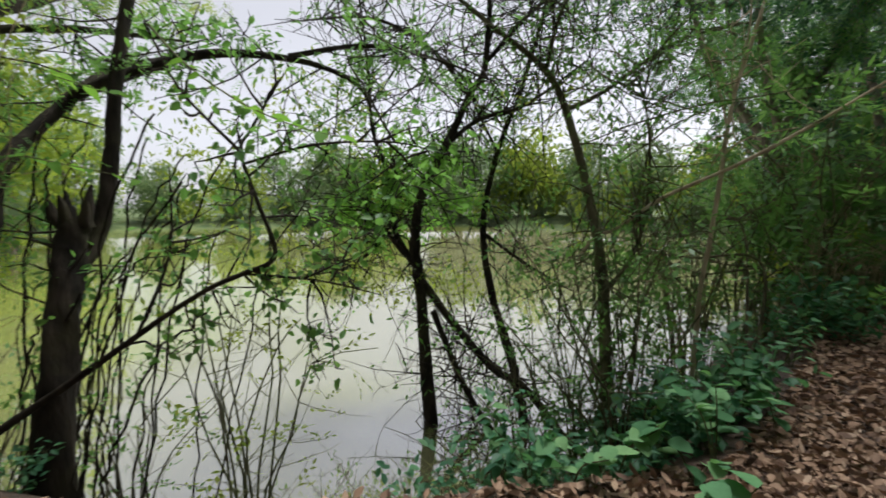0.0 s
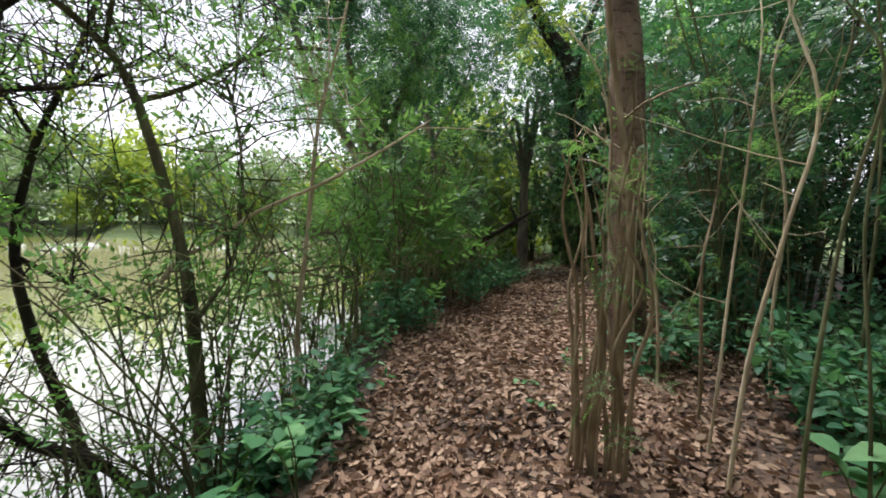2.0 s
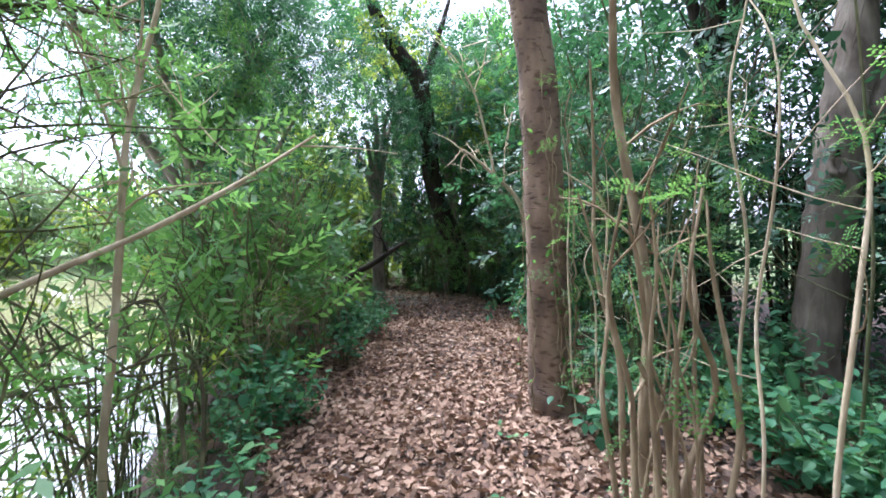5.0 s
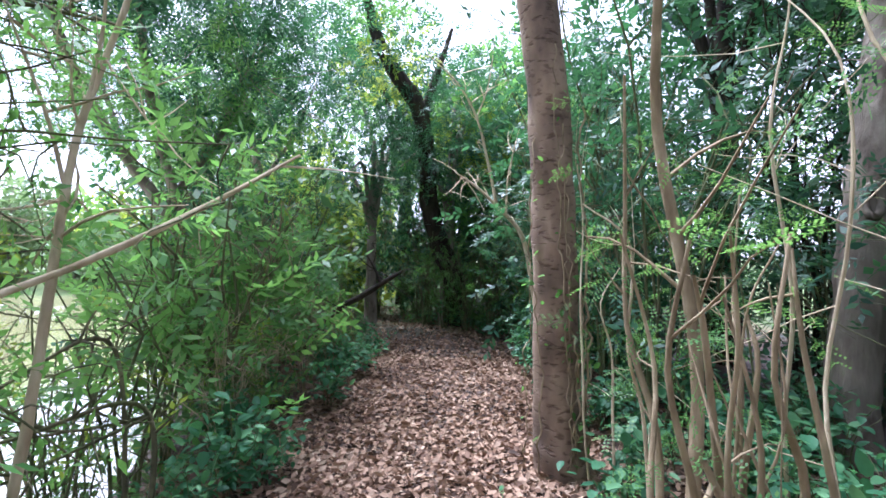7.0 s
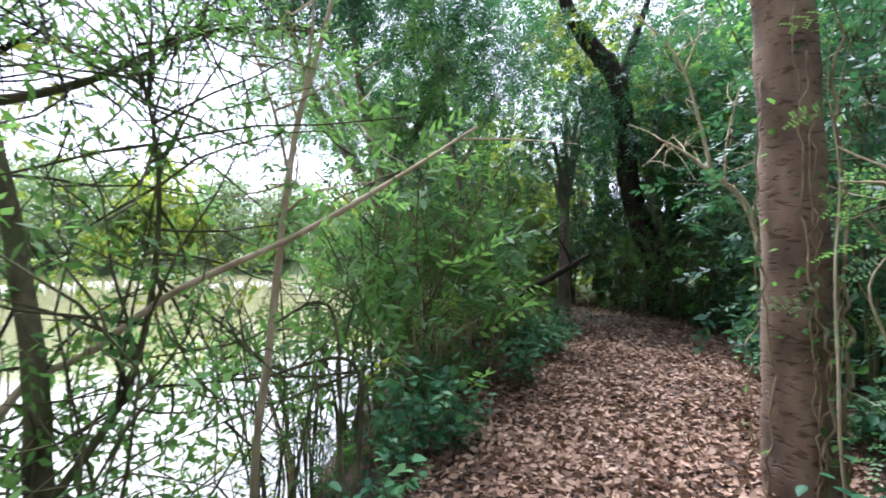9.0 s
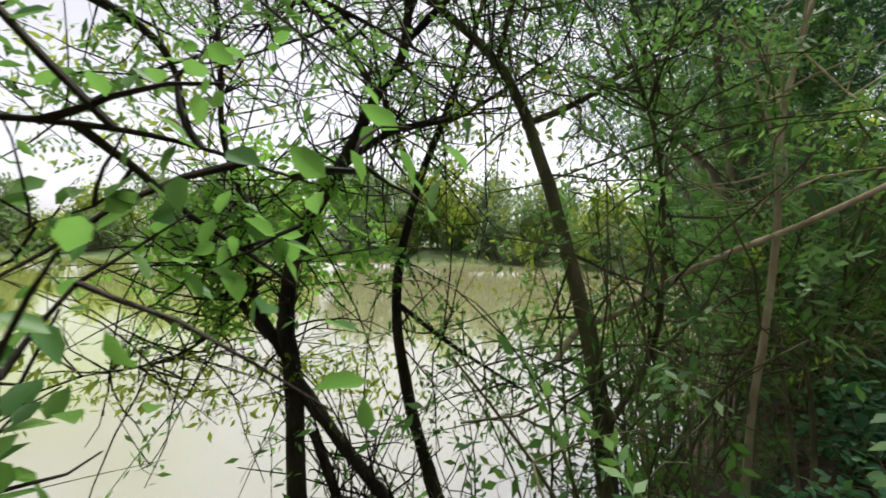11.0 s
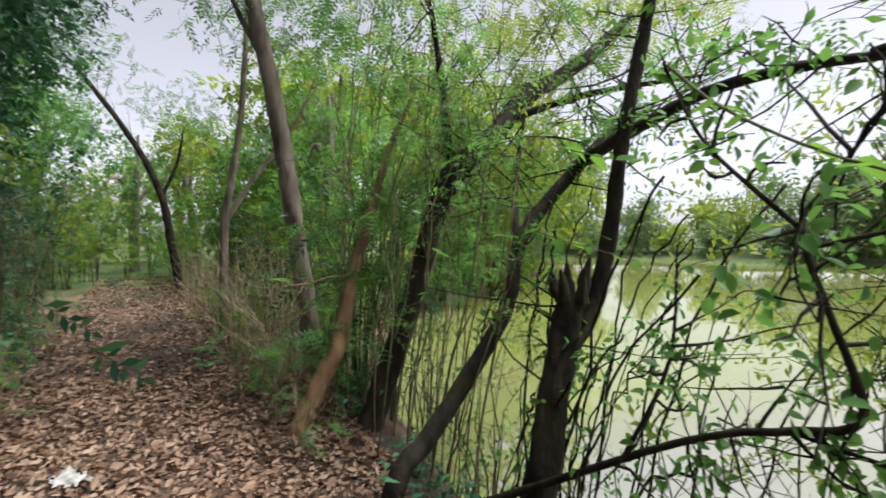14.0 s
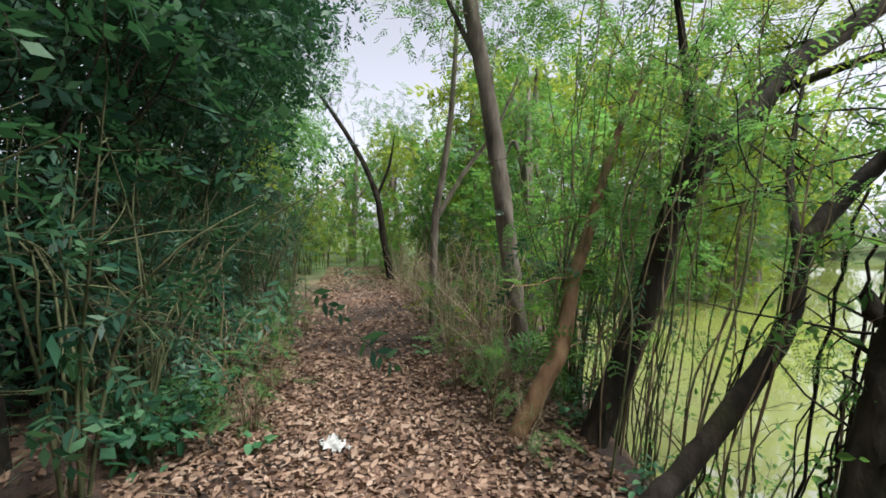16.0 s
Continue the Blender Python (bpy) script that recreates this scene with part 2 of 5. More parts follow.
# ---- the lie of the land ----
WATER_Z = -1.0
SHORE = np.array([
    (-16, 9), (-13, 5), (-9, 3.2), (-6, 2.5), (-3, 2.3), (-1.5, 2.25), (0, 2.35), (1.2, 2.8), (2.2, 4.1), (3.4, 6.4), (5, 8.6),
    (7.5, 11), (11, 14), (15, 20), (16, 30), (10, 42), (-5, 50), (-25, 48), (-38, 40), (-40, 28), (-30, 20), (-20, 14)], float)
TRAIL = np.array([(-40, -6), (-24, -3.6), (-16.5, -2.3), (-8, -1.0), (-3.5, -0.45), (0, 0.1), (1.5, 0.7), (2.8, 1.7), (4.3, 3.0),
                  (6.1, 4.15), (7.8, 5.25), (8.8, 6.2), (9.5, 7.6), (10.4, 9.6), (13, 13), (22, 18)], float)


def to_segments(p, line, closed):
    """Distance of the points to a polyline and how many of its sides lie to one side of them."""
    a = line if closed else line[:-1]
    c = np.roll(line, -1, 0) if closed else line[1:]
    best, cross = np.full(len(p), 1e9), np.zeros(len(p), int)
    for (ax, ay), (bx, by) in zip(a, c):
        ab = np.array([bx - ax, by - ay])
        k = np.clip(((p - (ax, ay)) @ ab) / (ab @ ab), 0, 1)
        best = np.minimum(best, np.hypot(p[:, 0] - ax - k * ab[0], p[:, 1] - ay - k * ab[1]))
        if by != ay:
            hit = ((ay > p[:, 1]) != (by > p[:, 1])) & (p[:, 0] < (bx - ax) * (p[:, 1] - ay) / (by - ay) + ax)
            cross += hit
    return best, cross % 2 == 1


def shore_distance(p):
    """Metres from the waterline, over land positive, over water negative."""
    d, inside = to_segments(np.asarray(p, float), SHORE, True)
    return np.where(inside, -d, d)


def trail_distance(p):
    return to_segments(np.asarray(p, float), TRAIL, False)[0]


def ground_height(p):
    p = np.asarray(p, float)
    d = shore_distance(p)
    k = np.clip((d + 0.5) / 1.7, 0, 1)
    z = -1.5 + 1.5 * k * k * (3 - 2 * k)
    x, y = p[:, 0], p[:, 1]
    wob = 0.03 * np.sin(1.7 * x + 0.6 * y) + 0.025 * np.sin(2.9 * y - 1.1 * x) + 0.012 * np.sin(7.1 * x) * np.sin(6.3 * y)
    t = trail_distance(p)
    rise = 0.12 * np.clip((t - 1.0) / 1.5, 0, 1)
    return z + wob * np.clip(d, 0, 1) + rise * np.clip(d - 2.0, 0, 1)


def gz(x, y):
    return float(ground_height(np.array([(x, y)]))[0])


# ---- mesh helpers ----
def raw_mesh(name, verts, faces, mat, smooth=False):
    """A mesh from arrays: verts (n, 3), faces (m, k) of one side count."""
    me = bpy.data.meshes.new(name)
    verts, faces = np.asarray(verts, np.float32), np.asarray(faces, np.int32)
    me.vertices.add(len(verts))
    me.vertices.foreach_set("co", verts.ravel())
    k = faces.shape[1]
    me.loops.add(faces.size)
    me.loops.foreach_set("vertex_index", faces.ravel())
    me.polygons.add(len(faces))
    me.polygons.foreach_set("loop_start", np.arange(0, faces.size, k, dtype=np.int32))
    me.polygons.foreach_set("loop_total", np.full(len(faces), k, np.int32))
    if smooth:
        me.polygons.foreach_set("use_smooth", np.ones(len(faces), bool))
    me.materials.append(mat)
    me.update(calc_edges=True)
    return me


def part(name, me, parent, label="", kind=""):
    ob = new(name, me)
    ob.parent = parent
    return tagged(ob, label, kind=kind)


def thing(name, label, category, group="", at=(0, 0, 0)):
    ob = new(name)
    ob.empty_display_size = 0.1
    ob.location = at
    return tagged(ob, label, category, group)


def smooth_line(pts, per=6):
    """Catmull-Rom through the points."""
    p = np.asarray(pts, float)
    if len(p) == 2:
        return p[0] + (p[1] - p[0]) * np.linspace(0, 1, per + 1)[:, None]
    q = np.vstack([2 * p[0] - p[1], p, 2 * p[-1] - p[-2]])
    out = []
    for i in range(1, len(q) - 2):
        for t in np.linspace(0, 1, per, endpoint=False):
            a, b, c, d = q[i - 1 : i + 3]
            out.append(0.5 * (2 * b + (c - a) * t + (2 * a - 5 * b + 4 * c - d) * t * t + (3 * b - a - 3 * c + d) * t ** 3))
    return np.array(out + [p[-1]])


def tube_arrays(line, radii, sides=8, rough=0.0, rng=None):
    """Verts and quads of a tapering tube along a line, its end closed to a point by its radius."""
    n = len(line)
    radii = np.interp(np.linspace(0, 1, n), np.linspace(0, 1, len(radii)), radii)
    tan = np.gradient(line, axis=0)
    tan /= np.linalg.norm(tan, axis=1, keepdims=True) + 1e-9
    ref = np.array([0.31, 0.87, 0.12]) if abs(tan[:, 2]).mean() > 0.6 else np.array([0.05, 0.1, 1.0])
    u = np.cross(tan, ref)
    u /= np.linalg.norm(u, axis=1, keepdims=True) + 1e-9
    v = np.cross(tan, u)
    ang = np.linspace(0, 2 * np.pi, sides, endpoint=False)
    r = radii[:, None] * np.ones((n, sides))
    if rough and rng is not None:
        s = np.linspace(0, 1, n)[:, None] * n
        for _ in range(4):
            r *= 1 + rough * 0.5 * np.sin(s * rng.uniform(0.2, 1.3) + ang[None] * rng.integers(1, 4) + rng.uniform(0, 6))
        r *= 1 + rough * 0.35 * rng.standard_normal((n, sides))
    verts = line[:, None] + r[..., None] * (np.cos(ang)[None, :, None] * u[:, None] + np.sin(ang)[None, :, None] * v[:, None])
    i, j = np.meshgrid(np.arange(n - 1), np.arange(sides), indexing="ij")
    a, b = i * sides + j, i * sides + (j + 1) % sides
    faces = np.stack([a, b, b + sides, a + sides], -1).reshape(-1, 4)
    top = np.array([[(n - 1) * sides + k for k in (0, 1, 2, 3)]]) if sides == 4 else np.zeros((0, 4), int)
    return verts.reshape(-1, 3), np.vstack([faces, top])


def tube(name, pts, radii, mat, sides=10, per=6, rough=0.08, seed=0):
    rng = np.random.default_rng(seed)
    line = smooth_line(pts, per)
    v, f = tube_arrays(line, radii, sides, rough, rng)
    return raw_mesh(name, v, f, mat, True)


def joined(name, pieces, mat, smooth=True):
    vs, fs, k = [], [], 0
    for v, f in pieces:
        vs.append(v)
        fs.append(f + k)
        k += len(v)
    return raw_mesh(name, np.vstack(vs), np.vstack(fs), mat, smooth)


# leaf shapes: along, across, up, for a leaf one long
OVATE_V = np.array([(0, 0, 0), (0.28, 0.27, 0.07), (0.66, 0.23, 0.06), (1, 0, -0.1), (0.66, -0.23, 0.06), (0.28, -0.27, 0.07)])
OVATE_F = np.array([(0, 1, 2, 3), (0, 3, 4, 5)])
SLIM_V = np.array([(0, 0, 0), (0.45, 0.17, 0.03), (1, 0, -0.06), (0.45, -0.17, 0.03)])
SLIM_F = np.array([(0, 1, 2, 3)])
LOZENGE_V = np.array([(0, 0, 0), (0.42, 0.27, 0.06), (1, 0, -0.08), (0.42, -0.27, 0.06)])
DRY_V = np.array([(0, 0, 0.06), (0.3, 0.2, 0.24), (0.7, 0.17, 0.2), (1, 0, 0.14), (0.66, -0.18, 0.0), (0.3, -0.17, 0.05)])


def feather_shape(pairs=8, droop=0.25, leaflet=0.26, width=0.038):
    """A frond of paired slim leaflets on a drooping midrib."""
    vs, fs = [], []
    for i in range(pairs):
        s = 0.12 + 0.86 * i / (pairs - 1)
        z = -droop * s * s
        ln = leaflet * (1 - 0.5 * abs(s - 0.45))
        for side in (1, -1):
            k = len(vs)
            b = np.array([s, 0, z])
            d = np.array([0.35, side * 0.93, -0.12]) * ln
            w = np.array([0.93, -side * 0.35, 0]) * width
            vs += [b, b + 0.5 * d + w, b + d, b + 0.5 * d - w]
            fs.append((k, k + 1, k + 2, k + 3))
    k = len(vs)
    vs += [np.array([0, 0.006, 0]), np.array([1, 0.004, -droop]), np.array([1, -0.004, -droop]), np.array([0, -0.006, 0])]
    fs.append((k, k + 1, k + 2, k + 3))
    return np.array(vs), np.array(fs)


def spray_shape(leaves=9, leaf=0.36, wide=0.36, droop=0.18, seed=0):
    """A leafy twig: leaves set alternately along a drooping stalk, nearly in one plane."""
    rng = np.random.default_rng(seed)
    vs, fs = [], []
    for i in range(leaves):
        s = 0.15 + 0.85 * i / (leaves - 1)
        last = i == leaves - 1
        side = 0.0 if last else (1.0 if i % 2 else -1.0)
        a = side * rng.uniform(0.65, 1.15)
        ln = leaf * rng.uniform(0.75, 1.15) * (1.05 - 0.35 * s)
        dip = rng.uniform(-0.5, 0.25)
        b = np.array([s, 0, -droop * s * s])
        d = np.array([np.cos(a), np.sin(a), dip])
        w = np.array([-np.sin(a), np.cos(a), rng.uniform(-0.35, 0.35)]) * wide * ln * 0.5
        k = len(vs)
        vs += [b, b + d * ln * 0.42 + w, b + d * ln, b + d * ln * 0.42 - w]
        fs.append((k, k + 1, k + 2, k + 3))
    k = len(vs)
    vs += [np.array([0, 0.008, 0]), np.array([1, 0.004, -droop]), np.array([1, -0.004, -droop]), np.array([0, -0.008, 0])]
    fs.append((k, k + 1, k + 2, k + 3))
    return np.array(vs), np.array(fs)


def twice_feathered(pinnae=4, pairs=5, droop=0.3):
    """A frond whose side stalks are themselves feathered with small leaflets."""
    vs, fs = [], []
    for i in range(pinnae):
        s = 0.3 + 0.66 * i / (pinnae - 1)
        for side in (1, -1):
            b = np.array([s, 0, -droop * s * s])
            d = np.array([0.62, side * 0.78, -0.16]) * 0.42 * (1 - 0.35 * abs(s - 0.5))
            across = np.array([-d[1], d[0], 0]) / np.linalg.norm(d[:2])
            for j in range(pairs):
                p = b + d * (0.2 + 0.8 * j / (pairs - 1)) - np.array([0, 0, 0.05]) * (j / pairs) ** 2
                for q in (1, -1):
                    e = across * q * 0.085 + d * 0.1
                    w = d * 0.085
                    k = len(vs)
                    vs += [p, p + 0.5 * e + w, p + e, p + 0.5 * e - w]
                    fs.append((k, k + 1, k + 2, k + 3))
    k = len(vs)
    vs += [np.array([0, 0.008, 0]), np.array([1, 0.004, -droop]), np.array([1, -0.004, -droop]), np.array([0, -0.008, 0])]
    fs.append((k, k + 1, k + 2, k + 3))
    return np.array(vs), np.array(fs)


SPRAY, SPRAY_SLIM, SPRAY_SPARSE = spray_shape(9, 0.36, 0.46, 0.18, 1), spray_shape(11, 0.3, 0.3, 0.22, 2), spray_shape(6, 0.36, 0.42, 0.12, 3)
BIPINNATE = twice_feathered()
FEATHER_LO_V, FEATHER_LO_F = feather_shape(6, 0.3, 0.3, 0.05)
FEATHER_FINE = twice_feathered(3, 4, 0.3)


def unit(v):
    return v / (np.linalg.norm(v, axis=-1, keepdims=True) + 1e-9)


def leaf_arrays(shape, pos, along, size, rng, flat=0.6):
    """Leaves of one shape at the places, pointing along the ways, mostly with their faces up."""
    sv, sf = shape
    n = len(pos)
    d = unit(along)
    up = np.array([0, 0, 1.0]) * flat + rng.standard_normal((n, 3)) * (1 - flat) * 0.9
    s = unit(np.cross(up, d))
    u = np.cross(d, s)
    size = np.broadcast_to(size, n)[:, None, None]
    wide = rng.uniform(0.8, 1.2, (n, 1, 1))
    v = pos[:, None] + size * (sv[None, :, :1] * d[:, None] + wide * sv[None, :, 1:2] * s[:, None] + sv[None, :, 2:] * u[:, None])
    f = sf[None] + (np.arange(n) * len(sv))[:, None, None]
    return v.reshape(-1, 3), f.reshape(-1, sf.shape[1])


OVATE, SLIM, LOZENGE = (OVATE_V, OVATE_F), (SLIM_V, SLIM_F), (LOZENGE_V, SLIM_F)
ROUNDED = (np.array([(0, 0, 0), (0.1, 0.24, 0.05), (0.42, 0.34, 0.06), (0.76, 0.2, 0.02), (1, 0, -0.1), (0.76, -0.2, 0.02), (0.42, -0.34, 0.06), (0.1, -0.24, 0.05)]), np.array([(0, 1, 2, 3, 4), (0, 4, 5, 6, 7)]))
FEATHER_LO = (FEATHER_LO_V, FEATHER_LO_F)


def crown_points(blobs, clusters, per, spread, rng, shell=0.5):
    """Leaf places in clusters within ellipsoids (x, y, z, rx, ry, rz), more of them near the outside."""
    blobs = np.asarray(blobs, float)
    vol = (blobs[:, 3] * blobs[:, 4] * blobs[:, 5]) ** 0.8
    which = rng.choice(len(blobs), clusters, p=vol / vol.sum())
    d = unit(rng.standard_normal((clusters, 3)))
    r = rng.uniform(0, 1, (clusters, 1)) ** shell
    c = blobs[which, :3] + d * r * blobs[which, 3:]
    c = c[c[:, 2] > 0.05]
    pos = np.repeat(c, per, 0) + rng.standard_normal((len(c) * per, 3)) * spread
    way = unit(np.repeat(d[: len(c)], per, 0) * 0.5 + rng.standard_normal((len(pos), 3)) * 0.8 + (0, 0, -0.25))
    return c, pos, way


def twigs_off(line, count, length, rng, rise=0.2, start=0.25, radius=0.006, bend=0.5, tips=None, sides=3):
    """Thin curved twigs that leave a limb."""
    out = []
    for _ in range(count):
        k = int(rng.uniform(start, 1) * (len(line) - 1))
        d = unit(rng.standard_normal(3) + np.array([0, 0, rise]))
        ln = length * rng.uniform(0.4, 1.2)
        b = rng.standard_normal(3) * bend
        s = np.linspace(0, 1, 5)[:, None]
        pts = line[k] + d * ln * s + b * ln * 0.5 * s * s + rng.standard_normal((5, 3)) * ln * 0.025 * s
        out.append(tube_arrays(pts, [radius, radius * 0.35], sides))
        if tips is not None:
            tips.extend(pts[1:])
    return out


def foliage(name, parent, shape, pos, way, size, mat, rng, label="", flat=0.6):
    v, f = leaf_arrays(shape, pos, way, size, rng, flat)
    return part(name, raw_mesh(name, v, f, mat), parent, label, "stuff")


# ---- the setting: ground and water ----
def spaced(lo, hi, step, far):
    mid = np.arange(lo, hi + step / 2, step)
    out, s = [], step
    while sum(out) < far:
        s *= 1.25
        out.append(s)
    g = np.cumsum(out)
    return np.concatenate([lo - g[::-1], mid, hi + g])


gx, gy = spaced(-14, 13, 0.14, 1500), spaced(-5, 10, 0.14, 1500)
X, Y = np.meshgrid(gx, gy)
flatp = np.stack([X.ravel(), Y.ravel()], 1)
gv = np.column_stack([flatp, ground_height(flatp)])
i, j = np.meshgrid(np.arange(len(gy) - 1), np.arange(len(gx) - 1), indexing="ij")
a = i * len(gx) + j
ground = new("ground", raw_mesh("ground", gv, np.stack([a, a + 1, a + 1 + len(gx), a + len(gx)], -1).reshape(-1, 4), GROUND, True))
tagged(ground, "brown forest floor with a trodden leaf-strewn path", "ground", kind="structure")
wv = np.array([(-46, 0.5, WATER_Z), (24, 0.5, WATER_Z), (24, 56, WATER_Z), (-46, 56, WATER_Z)])
water = tagged(new("water", raw_mesh("water", wv, [(0, 1, 2, 3)], WATER)), "still murky green pond reflecting a white sky", "pond", kind="structure")


# ---- trees that can be told apart ----
def tree(name, label, trunk, radii, bark, limbs=(), twig=(), crown=(), category="tree", seed=1, sides=14, trunk_label="", rough=0.07):
    """A tree from its trunk's line and radii, limbs as (line, radii), twigs as (count, length, rise), and crowns."""
    rng = np.random.default_rng(seed)
    base = np.asarray(trunk[0], float)
    t = thing(name, label, category, at=tuple(base))
    rel = lambda pts: [tuple(np.asarray(p, float) - base) for p in pts]
    part("trunk", tube("trunk", rel(trunk), radii, bark, sides, 10, rough, seed), t, trunk_label)
    lines = [smooth_line(rel(trunk), 8)]
    for k, (pts, rr) in enumerate(limbs):
        part("limb", tube("limb", rel(pts), rr, bark, 9, 8, rough, seed + k + 1), t)
        lines.append(smooth_line(rel(pts), 8))
    tips = []
    if twig:
        count, length, rise, start = twig
        tw = []
        for ln in lines:
            span = np.linalg.norm(np.diff(ln, axis=0), axis=1).sum()
            tw += twigs_off(ln, max(3, int(count * min(1.0, span / 2.4))), length, rng, rise, start, 0.0095, 0.6, tips)
        extra = []
        for _ in range(int(count * len(lines) * 1.3)):
            p = tips[rng.integers(len(tips))]
            extra += twigs_off(np.array([p, p]), 1, length * 0.5, rng, rise, 0.0, 0.0052, 0.7, tips)
        part("brushwood", joined("brushwood", tw + extra, bark), t, "thin tangled twigs", "stuff")
    for c in crown:
        if "blobs" in c:
            blobs = [(b[0] - base[0], b[1] - base[1], b[2] - base[2], *b[3:]) for b in c["blobs"]]
            blobs = np.array(blobs, float)
            vol = (blobs[:, 3] * blobs[:, 4] * blobs[:, 5]) ** 0.8
            n = c["clusters"]
            which = rng.choice(len(blobs), n, p=vol / vol.sum())
            d = unit(rng.standard_normal((n, 3)))
            cc = blobs[which, :3] + d * rng.uniform(0, 1, (n, 1)) ** 0.45 * blobs[which, 3:]
        else:
            tp = np.array(tips)
            cc = tp[rng.integers(len(tp), size=c["clusters"])]
        pos = np.repeat(cc, c["per"], 0) + rng.standard_normal((len(cc) * c["per"], 3)) * c["spread"] * (1, 1, 0.6)
        way = unit(rng.standard_normal((len(pos), 3)) + (0, 0, -0.25))
        size = c["size"] * rng.uniform(0.6, 1.25, len(pos))
        foliage("crown", t, c["shape"], pos, way, size, c["mat"], rng, c.get("label", ""), c.get("flat", 0.6))
    return t


tree("path_tree", "grey-brown tree with rough scarred bark beside the path", [(5.16, 2.40, -0.12), (5.17, 2.43, 0.25), (5.17, 2.46, 0.74), (5.16, 2.47, 1.65), (5.11, 2.49, 2.56), (5.03, 2.56, 3.47), (4.97, 2.7, 4.6), (4.92, 2.9, 6.5)],
     [0.25, 0.19, 0.172, 0.165, 0.155, 0.145, 0.125, 0.08], BARK_PATH,
     limbs=[([(4.94, 2.8, 5.4), (4.2, 3.6, 6.2), (3.2, 4.2, 6.6)], [0.07, 0.05, 0.02]),
            ([(4.94, 2.8, 5.2), (5.8, 2.2, 6.0), (6.8, 1.6, 6.5)], [0.07, 0.05, 0.02])],
     twig=(10, 0.5, 0.3, 0.5),
     crown=[dict(blobs=[(4.6, 3.2, 6.8, 2.2, 2.2, 1.2), (6.4, 1.8, 6.4, 2, 1.8, 1.2), (3.4, 4.2, 6.4, 1.6, 1.6, 0.9)], clusters=150, per=2, spread=0.2, shape=SPRAY, size=0.42, mat=LEAF_MID)], seed=3, sides=18, rough=0.05)
tree("bare_branched_shrub", "pale bare forked branches rising beside the path", [(7.35, 3.35, -0.08), (7.25, 3.45, 0.9), (7.12, 3.58, 1.83), (6.86, 3.81, 2.22), (6.66, 4.0, 2.46), (6.45, 4.17, 2.62)], [0.04, 0.034, 0.03, 0.024, 0.016, 0.006], STEM_PALE,
     limbs=[([(6.86, 3.81, 2.22), (6.78, 3.88, 2.7), (6.68, 4.0, 3.3), (6.48, 4.16, 3.7), (6.2, 4.4, 4.0)], [0.022, 0.018, 0.014, 0.01, 0.004]),
            ([(6.68, 4.0, 3.3), (6.78, 3.9, 3.7), (6.76, 3.8, 4.2)], [0.011, 0.008, 0.003]),
            ([(6.95, 3.73, 2.1), (6.95, 3.7, 2.6), (7.05, 3.6, 3.2)], [0.014, 0.01, 0.004])],
     twig=(9, 0.4, 0.5, 0.35), category="shrub", seed=31, sides=8)

knotted = tree("leaning_tree", "smooth grey trunk with a hollow knot, ringed by undergrowth", [(6.48, 0.64, -0.1), (6.52, 0.6, 0.5), (6.58, 0.53, 1.2), (6.64, 0.46, 1.95), (6.74, 0.39, 2.6), (6.88, 0.31, 3.3), (7.1, 0.2, 4.5), (7.35, 0.1, 6.4)],
     [0.22, 0.185, 0.17, 0.185, 0.165, 0.15, 0.13, 0.08], BARK_GREY,
     limbs=[([(6.66, 0.42, 2.0), (6.84, 0.2, 2.45), (7.06, -0.02, 3.1), (7.36, -0.4, 4.3)], [0.11, 0.1, 0.085, 0.05])],
     twig=(8, 0.6, 0.3, 0.4),
     crown=[dict(blobs=[(7.6, 0.4, 5.2, 2.4, 2.2, 1.6), (8.6, -0.8, 4.4, 2.0, 2.0, 1.6), (6.4, -0.4, 5.6, 2, 2, 1.3)], clusters=520, per=2, spread=0.2, shape=SPRAY, size=0.4, mat=LEAF_DARK)], seed=4)



def knot_hollow(parent, at, height, width):
    """A lipped hollow on the trunk's west side; its shade is the cup's dark colour."""
    ang = np.linspace(0, 2 * np.pi, 17)
    c = np.asarray(at, float)
    ring = np.column_stack([0.02 * np.cos(2 * ang) - 0.01, width * np.cos(ang), height * np.sin(ang)]) + c
    part("lip", raw_mesh("lip", *tube_arrays(ring, [0.03, 0.03], 8), BARK_GREY, True), parent, "swollen bark rim of a hollow")
    # Shallow cup in near-black bark paints the shade inside the hollow.
    vs = [tuple(c + (0.03, 0, 0))] + [tuple(c + (0.0, 0.95 * width * np.cos(a), 0.95 * height * np.sin(a))) for a in ang[:-1]]
    part("hollow", raw_mesh("hollow", vs, [(0, 1 + (k + 1) % 16, 1 + k) for k in range(16)], BARK_DARK, True), parent, "shallow cup coloured dark for the hollow's shade")


knot_hollow(knotted, (-0.03, -0.17, 2.14), 0.12, 0.05)

